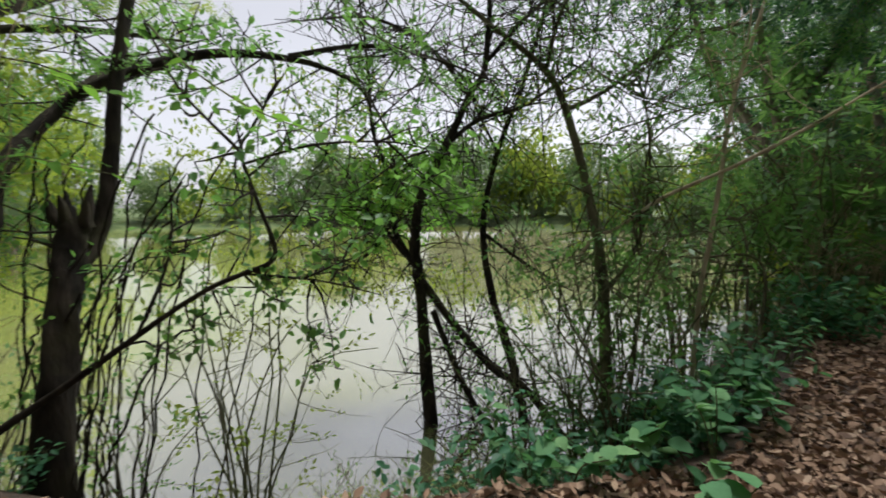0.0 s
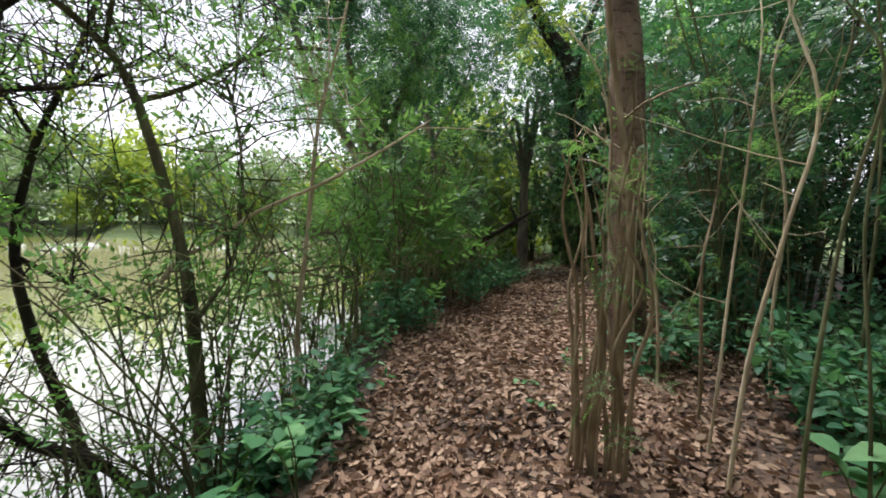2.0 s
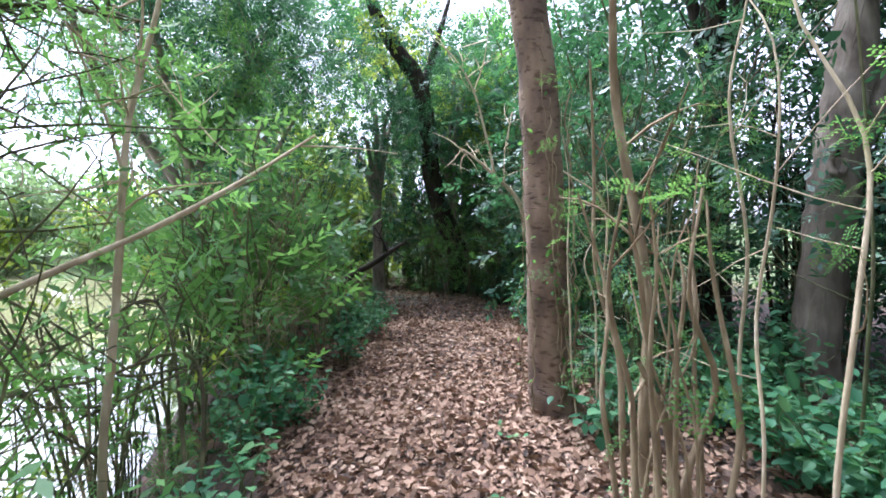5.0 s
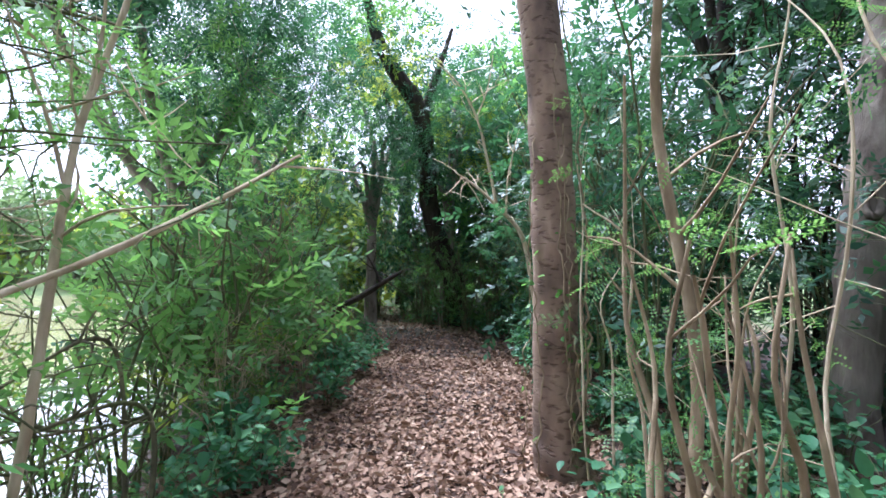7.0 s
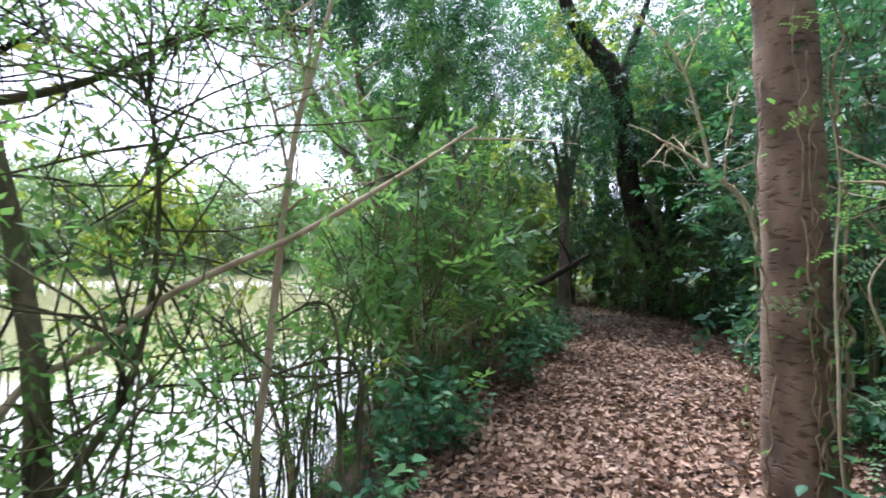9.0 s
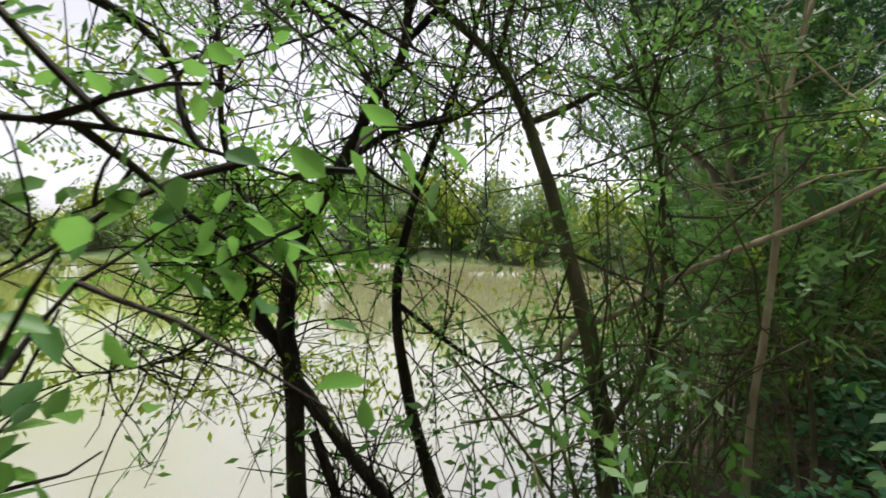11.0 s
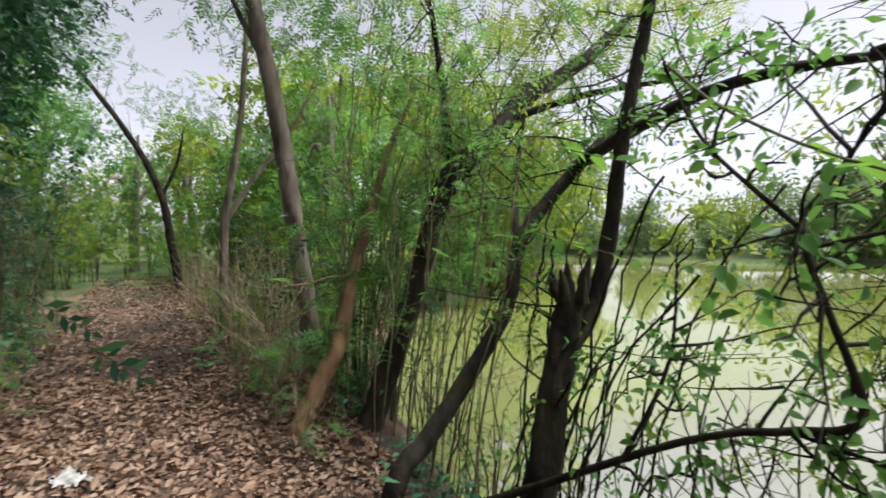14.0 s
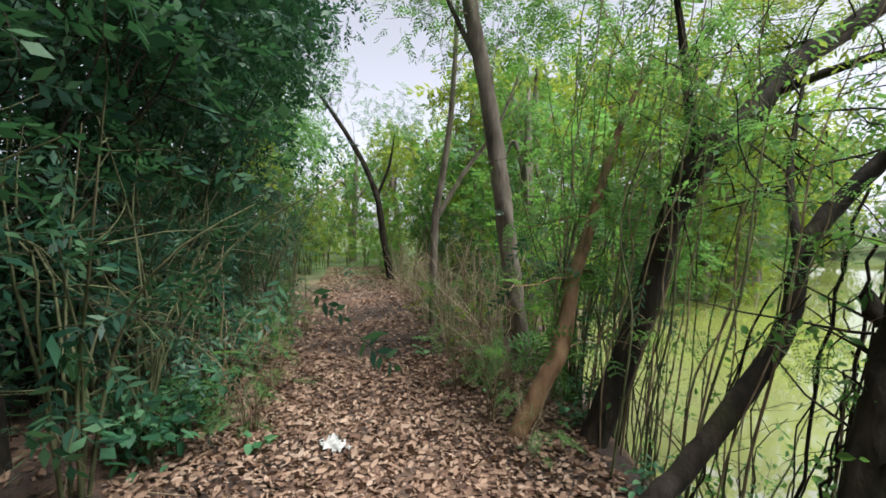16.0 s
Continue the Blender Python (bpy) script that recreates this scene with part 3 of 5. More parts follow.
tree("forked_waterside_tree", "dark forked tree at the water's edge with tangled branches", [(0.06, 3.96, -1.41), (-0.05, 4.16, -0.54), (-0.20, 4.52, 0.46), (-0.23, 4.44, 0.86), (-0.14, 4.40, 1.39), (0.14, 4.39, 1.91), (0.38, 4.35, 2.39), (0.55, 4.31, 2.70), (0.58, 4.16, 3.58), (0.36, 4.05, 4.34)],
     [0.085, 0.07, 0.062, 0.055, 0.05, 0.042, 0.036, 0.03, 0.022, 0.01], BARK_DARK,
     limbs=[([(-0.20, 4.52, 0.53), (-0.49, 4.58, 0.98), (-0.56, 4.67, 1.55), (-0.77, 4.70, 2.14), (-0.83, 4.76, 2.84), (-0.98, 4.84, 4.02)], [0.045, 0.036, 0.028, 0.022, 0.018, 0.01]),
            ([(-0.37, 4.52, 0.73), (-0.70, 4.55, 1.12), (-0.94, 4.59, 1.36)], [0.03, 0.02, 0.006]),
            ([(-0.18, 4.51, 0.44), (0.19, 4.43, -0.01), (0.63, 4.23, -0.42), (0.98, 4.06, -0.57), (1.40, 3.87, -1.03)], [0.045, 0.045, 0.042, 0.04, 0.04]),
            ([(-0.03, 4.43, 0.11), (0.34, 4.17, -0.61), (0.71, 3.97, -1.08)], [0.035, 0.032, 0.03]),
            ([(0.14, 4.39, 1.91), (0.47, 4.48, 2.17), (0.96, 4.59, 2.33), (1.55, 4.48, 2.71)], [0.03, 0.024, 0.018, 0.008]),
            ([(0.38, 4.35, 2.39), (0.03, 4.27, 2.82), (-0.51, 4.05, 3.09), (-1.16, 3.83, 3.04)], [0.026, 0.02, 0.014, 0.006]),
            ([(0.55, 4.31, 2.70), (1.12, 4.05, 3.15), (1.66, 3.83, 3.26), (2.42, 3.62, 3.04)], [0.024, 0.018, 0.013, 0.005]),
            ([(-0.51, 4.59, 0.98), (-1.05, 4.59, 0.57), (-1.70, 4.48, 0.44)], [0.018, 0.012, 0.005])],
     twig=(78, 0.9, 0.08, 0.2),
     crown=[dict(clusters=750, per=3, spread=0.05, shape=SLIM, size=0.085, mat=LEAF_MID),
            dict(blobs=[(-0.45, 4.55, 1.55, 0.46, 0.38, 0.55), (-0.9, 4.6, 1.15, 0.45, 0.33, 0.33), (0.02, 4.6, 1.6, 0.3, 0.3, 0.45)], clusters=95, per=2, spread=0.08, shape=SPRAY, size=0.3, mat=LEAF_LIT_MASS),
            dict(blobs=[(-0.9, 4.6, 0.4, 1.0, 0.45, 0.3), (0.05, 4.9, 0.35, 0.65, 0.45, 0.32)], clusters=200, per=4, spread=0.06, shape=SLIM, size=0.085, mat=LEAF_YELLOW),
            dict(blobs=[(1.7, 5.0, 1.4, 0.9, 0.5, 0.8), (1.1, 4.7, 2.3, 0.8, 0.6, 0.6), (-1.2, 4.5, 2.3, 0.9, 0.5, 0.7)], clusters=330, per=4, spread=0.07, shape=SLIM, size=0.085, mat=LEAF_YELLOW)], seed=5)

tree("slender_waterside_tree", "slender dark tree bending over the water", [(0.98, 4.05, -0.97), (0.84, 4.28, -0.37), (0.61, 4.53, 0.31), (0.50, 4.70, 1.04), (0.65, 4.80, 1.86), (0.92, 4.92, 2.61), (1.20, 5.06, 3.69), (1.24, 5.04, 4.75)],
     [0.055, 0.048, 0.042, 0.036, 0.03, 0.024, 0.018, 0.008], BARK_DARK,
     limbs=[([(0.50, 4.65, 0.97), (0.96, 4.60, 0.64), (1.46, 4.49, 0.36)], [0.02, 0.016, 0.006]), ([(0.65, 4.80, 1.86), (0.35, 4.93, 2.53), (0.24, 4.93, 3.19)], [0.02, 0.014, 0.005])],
     twig=(38, 0.7, 0.15, 0.3),
     crown=[dict(clusters=480, per=4, spread=0.06, shape=SLIM, size=0.075, mat=LEAF_MID)], seed=6)

tree("arching_bank_tree", "grey-green sapling trunk arching out from a tangled clump", [(1.62, 3.2, -0.75), (1.61, 3.38, 0.0), (1.6, 3.55, 0.6), (1.55, 3.75, 1.12), (1.36, 4.1, 2.05), (1.14, 4.25, 2.57), (0.67, 4.2, 2.96), (0.05, 4.1, 3.41), (-0.8, 3.8, 3.6)],
     [0.06, 0.052, 0.046, 0.042, 0.036, 0.03, 0.024, 0.016, 0.006], BARK_GREEN,
     limbs=[([(1.3, 4.15, 2.15), (1.7, 4.2, 2.35), (2.3, 4.2, 2.75), (3.0, 4.2, 2.9)], [0.024, 0.02, 0.014, 0.006]),
            ([(1.14, 4.25, 2.57), (1.3, 4.0, 3.1), (1.8, 3.6, 3.5)], [0.02, 0.015, 0.006]),
            ([(1.6, 3.5, 0.5), (1.9, 3.6, 1.0), (2.0, 3.8, 1.8), (1.9, 4.0, 2.6)], [0.018, 0.015, 0.011, 0.004])],
     twig=(46, 0.8, 0.15, 0.25),
     crown=[dict(clusters=950, per=4, spread=0.07, shape=SLIM, size=0.07, mat=LEAF_MID),
            dict(blobs=[(1.75, 3.6, 0.1, 0.5, 0.4, 0.7), (2.0, 4.1, 0.7, 0.6, 0.5, 0.6)], clusters=260, per=4, spread=0.07, shape=SLIM, size=0.08, mat=LEAF_MID)], seed=7)

tree("fallen_pole_branch", "long bare pale branch slanting across the bank shrubs", [(1.42, 3.74, 0.8), (1.55, 3.72, 0.98), (1.75, 3.68, 1.08), (2.05, 3.56, 1.32), (2.55, 3.44, 1.57), (2.95, 3.3, 1.82), (3.44, 3.26, 2.14)],
     [0.018, 0.0165, 0.016, 0.0155, 0.0145, 0.013, 0.007], STEM_PALE, limbs=[([(3.3, 3.27, 2.06), (3.7, 3.24, 2.1), (4.1, 3.15, 2.1)], [0.006, 0.004, 0.002])], category="branch", seed=8, sides=8)
tree("leaning_pale_pole", "thin pale sapling pole standing at the bank's edge", [(2.3, 3.5, -0.6), (2.36, 3.54, 0.5), (2.42, 3.55, 0.96), (2.49, 3.58, 1.49), (2.55, 3.66, 1.83), (2.64, 3.74, 2.23), (2.83, 3.8, 2.86), (3.05, 3.9, 3.7)],
     [0.021, 0.019, 0.0185, 0.018, 0.017, 0.016, 0.014, 0.006], STEM_PALE, limbs=[([(2.56, 3.67, 1.86), (2.5, 3.72, 2.2), (2.36, 3.8, 2.7)], [0.01, 0.008, 0.003]), ([(2.66, 3.75, 2.3), (2.7, 3.7, 2.8), (2.62, 3.7, 3.4)], [0.009, 0.007, 0.003])],
     twig=(10, 0.5, 0.3, 0.45), crown=[dict(clusters=30, per=2, spread=0.1, shape=SPRAY_SLIM, size=0.26, mat=LEAF_FEATHER)], category="sapling", seed=32, sides=8)

tree("drooping_bank_branch", "low dark branches drooping out over the water", [(2.75, 3.55, -0.45), (3.07, 4.05, 0.7), (2.43, 3.95, 0.79), (1.91, 3.81, 0.86)], [0.018, 0.014, 0.009, 0.004], BARK_GREEN,
     limbs=[([(2.75, 3.55, -0.45), (2.98, 4.27, 1.05), (2.4, 4.11, 0.97), (1.94, 3.85, 0.99)], [0.014, 0.011, 0.008, 0.003]), ([(3.07, 4.05, 0.7), (2.49, 3.9, 0.64), (2.07, 3.8, 0.6)], [0.01, 0.007, 0.003]), ([(3.07, 4.05, 0.7), (2.63, 4.04, 0.76), (2.22, 4.0, 1.1)], [0.01, 0.007, 0.003])],
     twig=(12, 0.35, 0.1, 0.3), crown=[dict(clusters=26, per=1, spread=0.04, shape=SPRAY_SPARSE, size=0.14, mat=LEAF_MID)], category="branch", seed=33, sides=7)

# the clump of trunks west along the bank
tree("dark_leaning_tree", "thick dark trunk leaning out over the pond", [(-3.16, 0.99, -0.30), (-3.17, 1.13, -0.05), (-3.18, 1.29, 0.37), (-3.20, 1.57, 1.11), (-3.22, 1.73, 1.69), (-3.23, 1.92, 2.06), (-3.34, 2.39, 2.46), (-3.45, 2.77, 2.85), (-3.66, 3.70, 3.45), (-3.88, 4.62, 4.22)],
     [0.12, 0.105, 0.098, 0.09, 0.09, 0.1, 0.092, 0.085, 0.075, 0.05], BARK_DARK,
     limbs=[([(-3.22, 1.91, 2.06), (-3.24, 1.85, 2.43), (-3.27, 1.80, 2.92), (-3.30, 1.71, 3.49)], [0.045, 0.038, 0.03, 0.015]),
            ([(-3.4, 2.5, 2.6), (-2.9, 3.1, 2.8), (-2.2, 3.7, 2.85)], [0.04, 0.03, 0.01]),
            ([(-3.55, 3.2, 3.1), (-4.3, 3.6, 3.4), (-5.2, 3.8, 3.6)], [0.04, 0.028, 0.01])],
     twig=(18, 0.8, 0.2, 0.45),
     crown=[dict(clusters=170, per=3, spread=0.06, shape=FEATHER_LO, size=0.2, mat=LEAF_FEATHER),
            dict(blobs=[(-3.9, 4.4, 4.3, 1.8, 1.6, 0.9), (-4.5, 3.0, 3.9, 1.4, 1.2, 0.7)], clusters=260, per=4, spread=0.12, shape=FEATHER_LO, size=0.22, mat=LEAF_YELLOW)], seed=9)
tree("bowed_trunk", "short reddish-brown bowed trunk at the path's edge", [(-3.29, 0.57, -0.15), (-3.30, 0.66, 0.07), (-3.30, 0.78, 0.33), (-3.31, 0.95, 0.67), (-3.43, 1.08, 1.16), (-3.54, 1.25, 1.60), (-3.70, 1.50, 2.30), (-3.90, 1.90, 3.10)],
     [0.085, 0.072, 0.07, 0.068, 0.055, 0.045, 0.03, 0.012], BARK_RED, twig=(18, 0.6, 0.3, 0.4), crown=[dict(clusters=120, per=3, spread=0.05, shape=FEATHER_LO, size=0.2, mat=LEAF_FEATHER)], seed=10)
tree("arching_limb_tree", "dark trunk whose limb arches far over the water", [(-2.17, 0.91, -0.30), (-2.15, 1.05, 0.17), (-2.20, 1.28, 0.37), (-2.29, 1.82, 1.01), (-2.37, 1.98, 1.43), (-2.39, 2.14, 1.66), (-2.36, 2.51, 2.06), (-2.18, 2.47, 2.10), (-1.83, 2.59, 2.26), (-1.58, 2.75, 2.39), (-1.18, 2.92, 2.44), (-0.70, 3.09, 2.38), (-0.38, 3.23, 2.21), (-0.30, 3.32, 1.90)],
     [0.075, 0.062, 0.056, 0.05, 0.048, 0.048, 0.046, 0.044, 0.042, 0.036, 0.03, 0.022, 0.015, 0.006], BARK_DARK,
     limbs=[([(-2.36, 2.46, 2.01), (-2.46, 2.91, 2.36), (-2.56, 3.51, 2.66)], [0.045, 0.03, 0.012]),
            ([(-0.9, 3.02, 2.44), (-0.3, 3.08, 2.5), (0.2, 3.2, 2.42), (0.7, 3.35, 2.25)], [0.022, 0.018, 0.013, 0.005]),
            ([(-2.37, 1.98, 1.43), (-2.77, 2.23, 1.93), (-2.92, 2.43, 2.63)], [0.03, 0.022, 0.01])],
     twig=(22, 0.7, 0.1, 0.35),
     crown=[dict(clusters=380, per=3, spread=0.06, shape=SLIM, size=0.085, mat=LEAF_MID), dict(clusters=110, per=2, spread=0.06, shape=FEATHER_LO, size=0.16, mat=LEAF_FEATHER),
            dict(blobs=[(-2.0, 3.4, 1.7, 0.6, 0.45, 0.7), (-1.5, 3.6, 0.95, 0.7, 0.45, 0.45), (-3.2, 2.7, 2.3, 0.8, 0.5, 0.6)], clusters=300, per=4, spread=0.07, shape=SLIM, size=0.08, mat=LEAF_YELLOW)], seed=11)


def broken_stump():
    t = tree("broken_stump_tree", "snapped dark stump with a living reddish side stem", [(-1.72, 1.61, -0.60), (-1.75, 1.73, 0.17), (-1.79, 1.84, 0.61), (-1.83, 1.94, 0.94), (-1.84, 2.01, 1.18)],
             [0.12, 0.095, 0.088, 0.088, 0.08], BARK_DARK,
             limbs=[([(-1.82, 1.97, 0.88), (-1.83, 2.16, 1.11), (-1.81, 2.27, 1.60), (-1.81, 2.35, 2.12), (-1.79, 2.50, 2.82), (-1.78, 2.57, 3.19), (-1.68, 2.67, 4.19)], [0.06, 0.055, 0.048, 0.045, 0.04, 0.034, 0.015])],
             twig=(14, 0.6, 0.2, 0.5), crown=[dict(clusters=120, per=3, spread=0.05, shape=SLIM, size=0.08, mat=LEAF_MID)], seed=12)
    rng = np.random.default_rng(3)
    for dx, dy, h in ((0.03, 0.04, 0.2), (-0.04, 0.01, 0.16), (0.0, -0.05, 0.13), (-0.07, -0.03, 0.11), (0.06, -0.01, 0.1)):
        p = np.array([-0.12 + dx, 0.40 + dy, 1.75])
        part("splinter", tube("splinter", [p, p + (dx * 0.4, dy * 0.4, h * 0.6), p + (dx * 0.9, dy * 0.9, h + 0.06)], [0.045, 0.035, 0.008], BARK_DARK, 6, 3, 0.2, int(rng.integers(99))), t, "jagged broken wood")
    return t


broken_stump()
tree("upright_bank_tree", "upright grey-brown trunk by the path, crown out of sight", [(-4.84, 1.2, -0.55), (-4.88, 1.08, 0.0), (-4.91, 0.97, 0.61), (-4.96, 0.84, 1.6), (-5.01, 0.71, 2.54), (-5.05, 0.58, 3.28), (-5.09, 0.42, 4.09), (-5.14, 0.35, 5.02), (-5.2, 0.3, 6.5)],
     [0.14, 0.115, 0.105, 0.1, 0.095, 0.09, 0.085, 0.075, 0.04], BARK_GREY,
     limbs=[([(-5.05, 0.58, 3.3), (-5.2, 0.3, 3.9), (-5.3, -0.1, 4.8)], [0.04, 0.03, 0.012]), ([(-5.1, 0.4, 4.3), (-5.0, 1.1, 5.0), (-4.9, 1.9, 5.6)], [0.045, 0.03, 0.012])],
     twig=(12, 0.7, 0.3, 0.5),
     crown=[dict(blobs=[(-5.2, 0.6, 6.4, 1.8, 1.8, 0.8), (-4.8, 2.0, 5.7, 1.3, 1.3, 0.7), (-5.4, 0.0, 4.6, 1.0, 1.0, 0.8), (-5.4, 1.6, 4.2, 1.2, 1.2, 0.7)], clusters=300, per=5, spread=0.15, shape=FEATHER_LO, size=0.24, mat=LEAF_FEATHER)], seed=13)
tree("slim_path_tree", "slim curved tree bending over the far path", [(-13.5, -0.95, -0.1), (-13.55, -1.2, 1.3), (-13.6, -1.4, 2.48), (-13.7, -1.9, 3.65), (-13.8, -2.75, 4.98), (-13.95, -3.6, 6.1)], [0.12, 0.1, 0.09, 0.075, 0.06, 0.03], BARK_DARK,
     limbs=[([(-13.6, -1.4, 2.48), (-13.62, -1.05, 3.4), (-13.65, -0.9, 4.3)], [0.05, 0.04, 0.015])], twig=(10, 0.6, 0.3, 0.4),
     crown=[dict(blobs=[(-13.8, -0.9, 4.9, 1.3, 1.3, 0.8), (-14, -3.6, 6.2, 1.9, 1.9, 1.1)], clusters=220, per=2, spread=0.15, shape=SPRAY_SLIM, size=0.36, mat=LEAF_MID)], seed=14)
tree("twin_stem_tree", "thin twin-stemmed tree behind the dry saplings", [(-7.0, 0.1, -0.1), (-7.0, 0.12, 1.61), (-7.03, 0.25, 2.48), (-7.07, 0.37, 3.53), (-7.14, 0.45, 5.09), (-7.2, 0.5, 6.2)], [0.06, 0.055, 0.05, 0.042, 0.03, 0.012], BARK_GREY,
     limbs=[([(-7.0, 0.13, 1.7), (-7.02, 0.55, 2.4), (-7.1, 1.1, 3.2), (-7.2, 1.5, 4.2)], [0.04, 0.035, 0.028, 0.01])], twig=(14, 0.7, 0.3, 0.4),
     crown=[dict(blobs=[(-7.1, 0.6, 5.0, 1.4, 1.4, 1.0), (-7.3, 1.6, 4.0, 1.2, 1.2, 0.9)], clusters=220, per=2, spread=0.15, shape=SPRAY_SLIM, size=0.34, mat=LEAF_MID)], seed=15)

# trees beyond the thicket, east
tree("dark_crooked_tree", "dark crooked trunk deep in the thicket", [(10.53, 6.68, -0.1), (10.5, 6.73, 1.08), (10.28, 6.92, 1.8), (10.07, 7.12, 2.76), (10.07, 7.14, 3.72), (9.96, 7.24, 4.61), (9.82, 7.37, 5.08), (9.53, 7.64, 5.64), (9.22, 7.92, 6.36), (9.01, 8.11, 7.43)], [0.26, 0.24, 0.22, 0.2, 0.19, 0.18, 0.19, 0.17, 0.14, 0.08], BARK_DARK,
     limbs=[([(9.96, 7.24, 4.61), (10.21, 7.09, 5.51), (10.56, 6.84, 6.81)], [0.12, 0.09, 0.04])], twig=(12, 0.8, 0.3, 0.3),
     crown=[dict(blobs=[(9.0, 8.1, 7.4, 1.6, 1.6, 1.0), (11.4, 6.6, 4.8, 1.5, 1.5, 1.1), (10.4, 6.7, 2.8, 0.9, 0.7, 1.1)], clusters=330, per=2, spread=0.2, shape=SPRAY, size=0.42, mat=LEAF_MID),
            # Backlit part of the crown, painted by yellower leaves.
            dict(blobs=[(10.9, 6.5, 4.3, 0.9, 0.9, 0.9), (12.2, 5.4, 4.6, 1.3, 1.2, 1.0), (9.6, 8.0, 5.8, 1.2, 1.2, 0.8)], clusters=220, per=2, spread=0.18, shape=SPRAY, size=0.4, mat=LEAF_YELLOW)], seed=16)
for k, (pts, r) in enumerate([
        ([(5.4, 7.2, -0.35), (5.1, 7.22, 1.2), (4.58, 7.2, 2.15), (4.25, 7.4, 2.75), (4.02, 7.65, 3.3), (3.7, 7.5, 3.8), (3.35, 7.3, 4.6), (2.9, 7.2, 5.6)], 0.09),
        ([(5.6, 7.6, -0.35), (5.12, 7.42, 1.5), (4.68, 7.12, 2.3), (4.4, 6.95, 3.0), (4.15, 6.7, 3.6), (3.95, 6.5, 4.6), (3.8, 6.4, 5.6)], 0.075),
        ([(7.30, 10.20, -0.60), (6.90, 10.70, 1.20), (6.56, 11.13, 2.29), (6.27, 11.61, 2.97), (5.97, 12.09, 4.08), (5.72, 12.47, 5.32)], 0.13),
        ([(7.6, 8.6, -0.2), (7.4, 8.9, 1.5), (7.3, 9.2, 3.0), (7.0, 9.3, 4.6), (6.8, 9.2, 6.0)], 0.1)]):
    end = pts[-1]
    tree("leaning_bank_tree", "slanting grey trunk with small purplish-green leaves", pts, [r, r * 0.85, r * 0.75, r * 0.65, r * 0.5, r * 0.3], BARK_GREY,
         limbs=[([pts[2], (pts[2][0] + 0.5, pts[2][1] - 0.3, pts[2][2] + 1.0), (pts[2][0] + 0.8, pts[2][1] - 0.7, pts[2][2] + 2.2)], [r * 0.5, r * 0.35, 0.01])],
         twig=(18, 0.9, 0.2, 0.35),
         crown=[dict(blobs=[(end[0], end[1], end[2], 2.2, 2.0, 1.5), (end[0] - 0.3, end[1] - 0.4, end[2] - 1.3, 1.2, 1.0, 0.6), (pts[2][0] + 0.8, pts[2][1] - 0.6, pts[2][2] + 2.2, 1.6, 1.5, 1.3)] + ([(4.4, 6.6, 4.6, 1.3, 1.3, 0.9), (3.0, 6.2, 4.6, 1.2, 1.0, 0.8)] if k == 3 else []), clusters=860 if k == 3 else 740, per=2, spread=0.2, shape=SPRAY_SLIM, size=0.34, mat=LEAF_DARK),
                dict(clusters=240, per=2, spread=0.1, shape=SPRAY_SLIM, size=0.26, mat=LEAF_MID)], seed=17 + k)
tree("dead_branch", "bare dark dead branch jutting over the path's end", [(5.95, 6.3, 0.3), (6.15, 5.85, 0.85), (6.32, 5.55, 1.06), (6.48, 5.28, 1.26), (6.58, 5.13, 1.37)], [0.05, 0.045, 0.04, 0.034, 0.02], BARK_DARK,
     limbs=[([(6.45, 5.32, 1.23), (6.4, 5.38, 1.42), (6.32, 5.45, 1.6)], [0.025, 0.018, 0.006])], twig=(5, 0.4, 0.3, 0.3), category="branch", seed=21)
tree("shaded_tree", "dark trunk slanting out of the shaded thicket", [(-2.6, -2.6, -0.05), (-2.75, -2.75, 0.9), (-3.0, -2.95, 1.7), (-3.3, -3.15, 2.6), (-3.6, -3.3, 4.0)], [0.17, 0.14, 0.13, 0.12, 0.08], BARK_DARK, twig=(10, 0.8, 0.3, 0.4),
     # Last blob, over the path and unseen, is added to shade the thicket.
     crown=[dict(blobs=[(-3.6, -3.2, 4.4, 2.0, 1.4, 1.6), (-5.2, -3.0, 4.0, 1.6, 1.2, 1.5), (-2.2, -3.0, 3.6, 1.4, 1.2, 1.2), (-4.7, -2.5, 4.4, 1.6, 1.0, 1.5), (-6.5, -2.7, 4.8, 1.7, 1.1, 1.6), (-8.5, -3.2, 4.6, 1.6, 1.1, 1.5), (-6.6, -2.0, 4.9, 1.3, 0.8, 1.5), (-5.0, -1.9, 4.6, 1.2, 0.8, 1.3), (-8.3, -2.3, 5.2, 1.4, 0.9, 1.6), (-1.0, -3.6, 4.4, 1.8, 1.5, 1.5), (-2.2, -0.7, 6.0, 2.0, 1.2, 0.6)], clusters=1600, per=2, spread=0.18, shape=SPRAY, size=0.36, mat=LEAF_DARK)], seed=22)


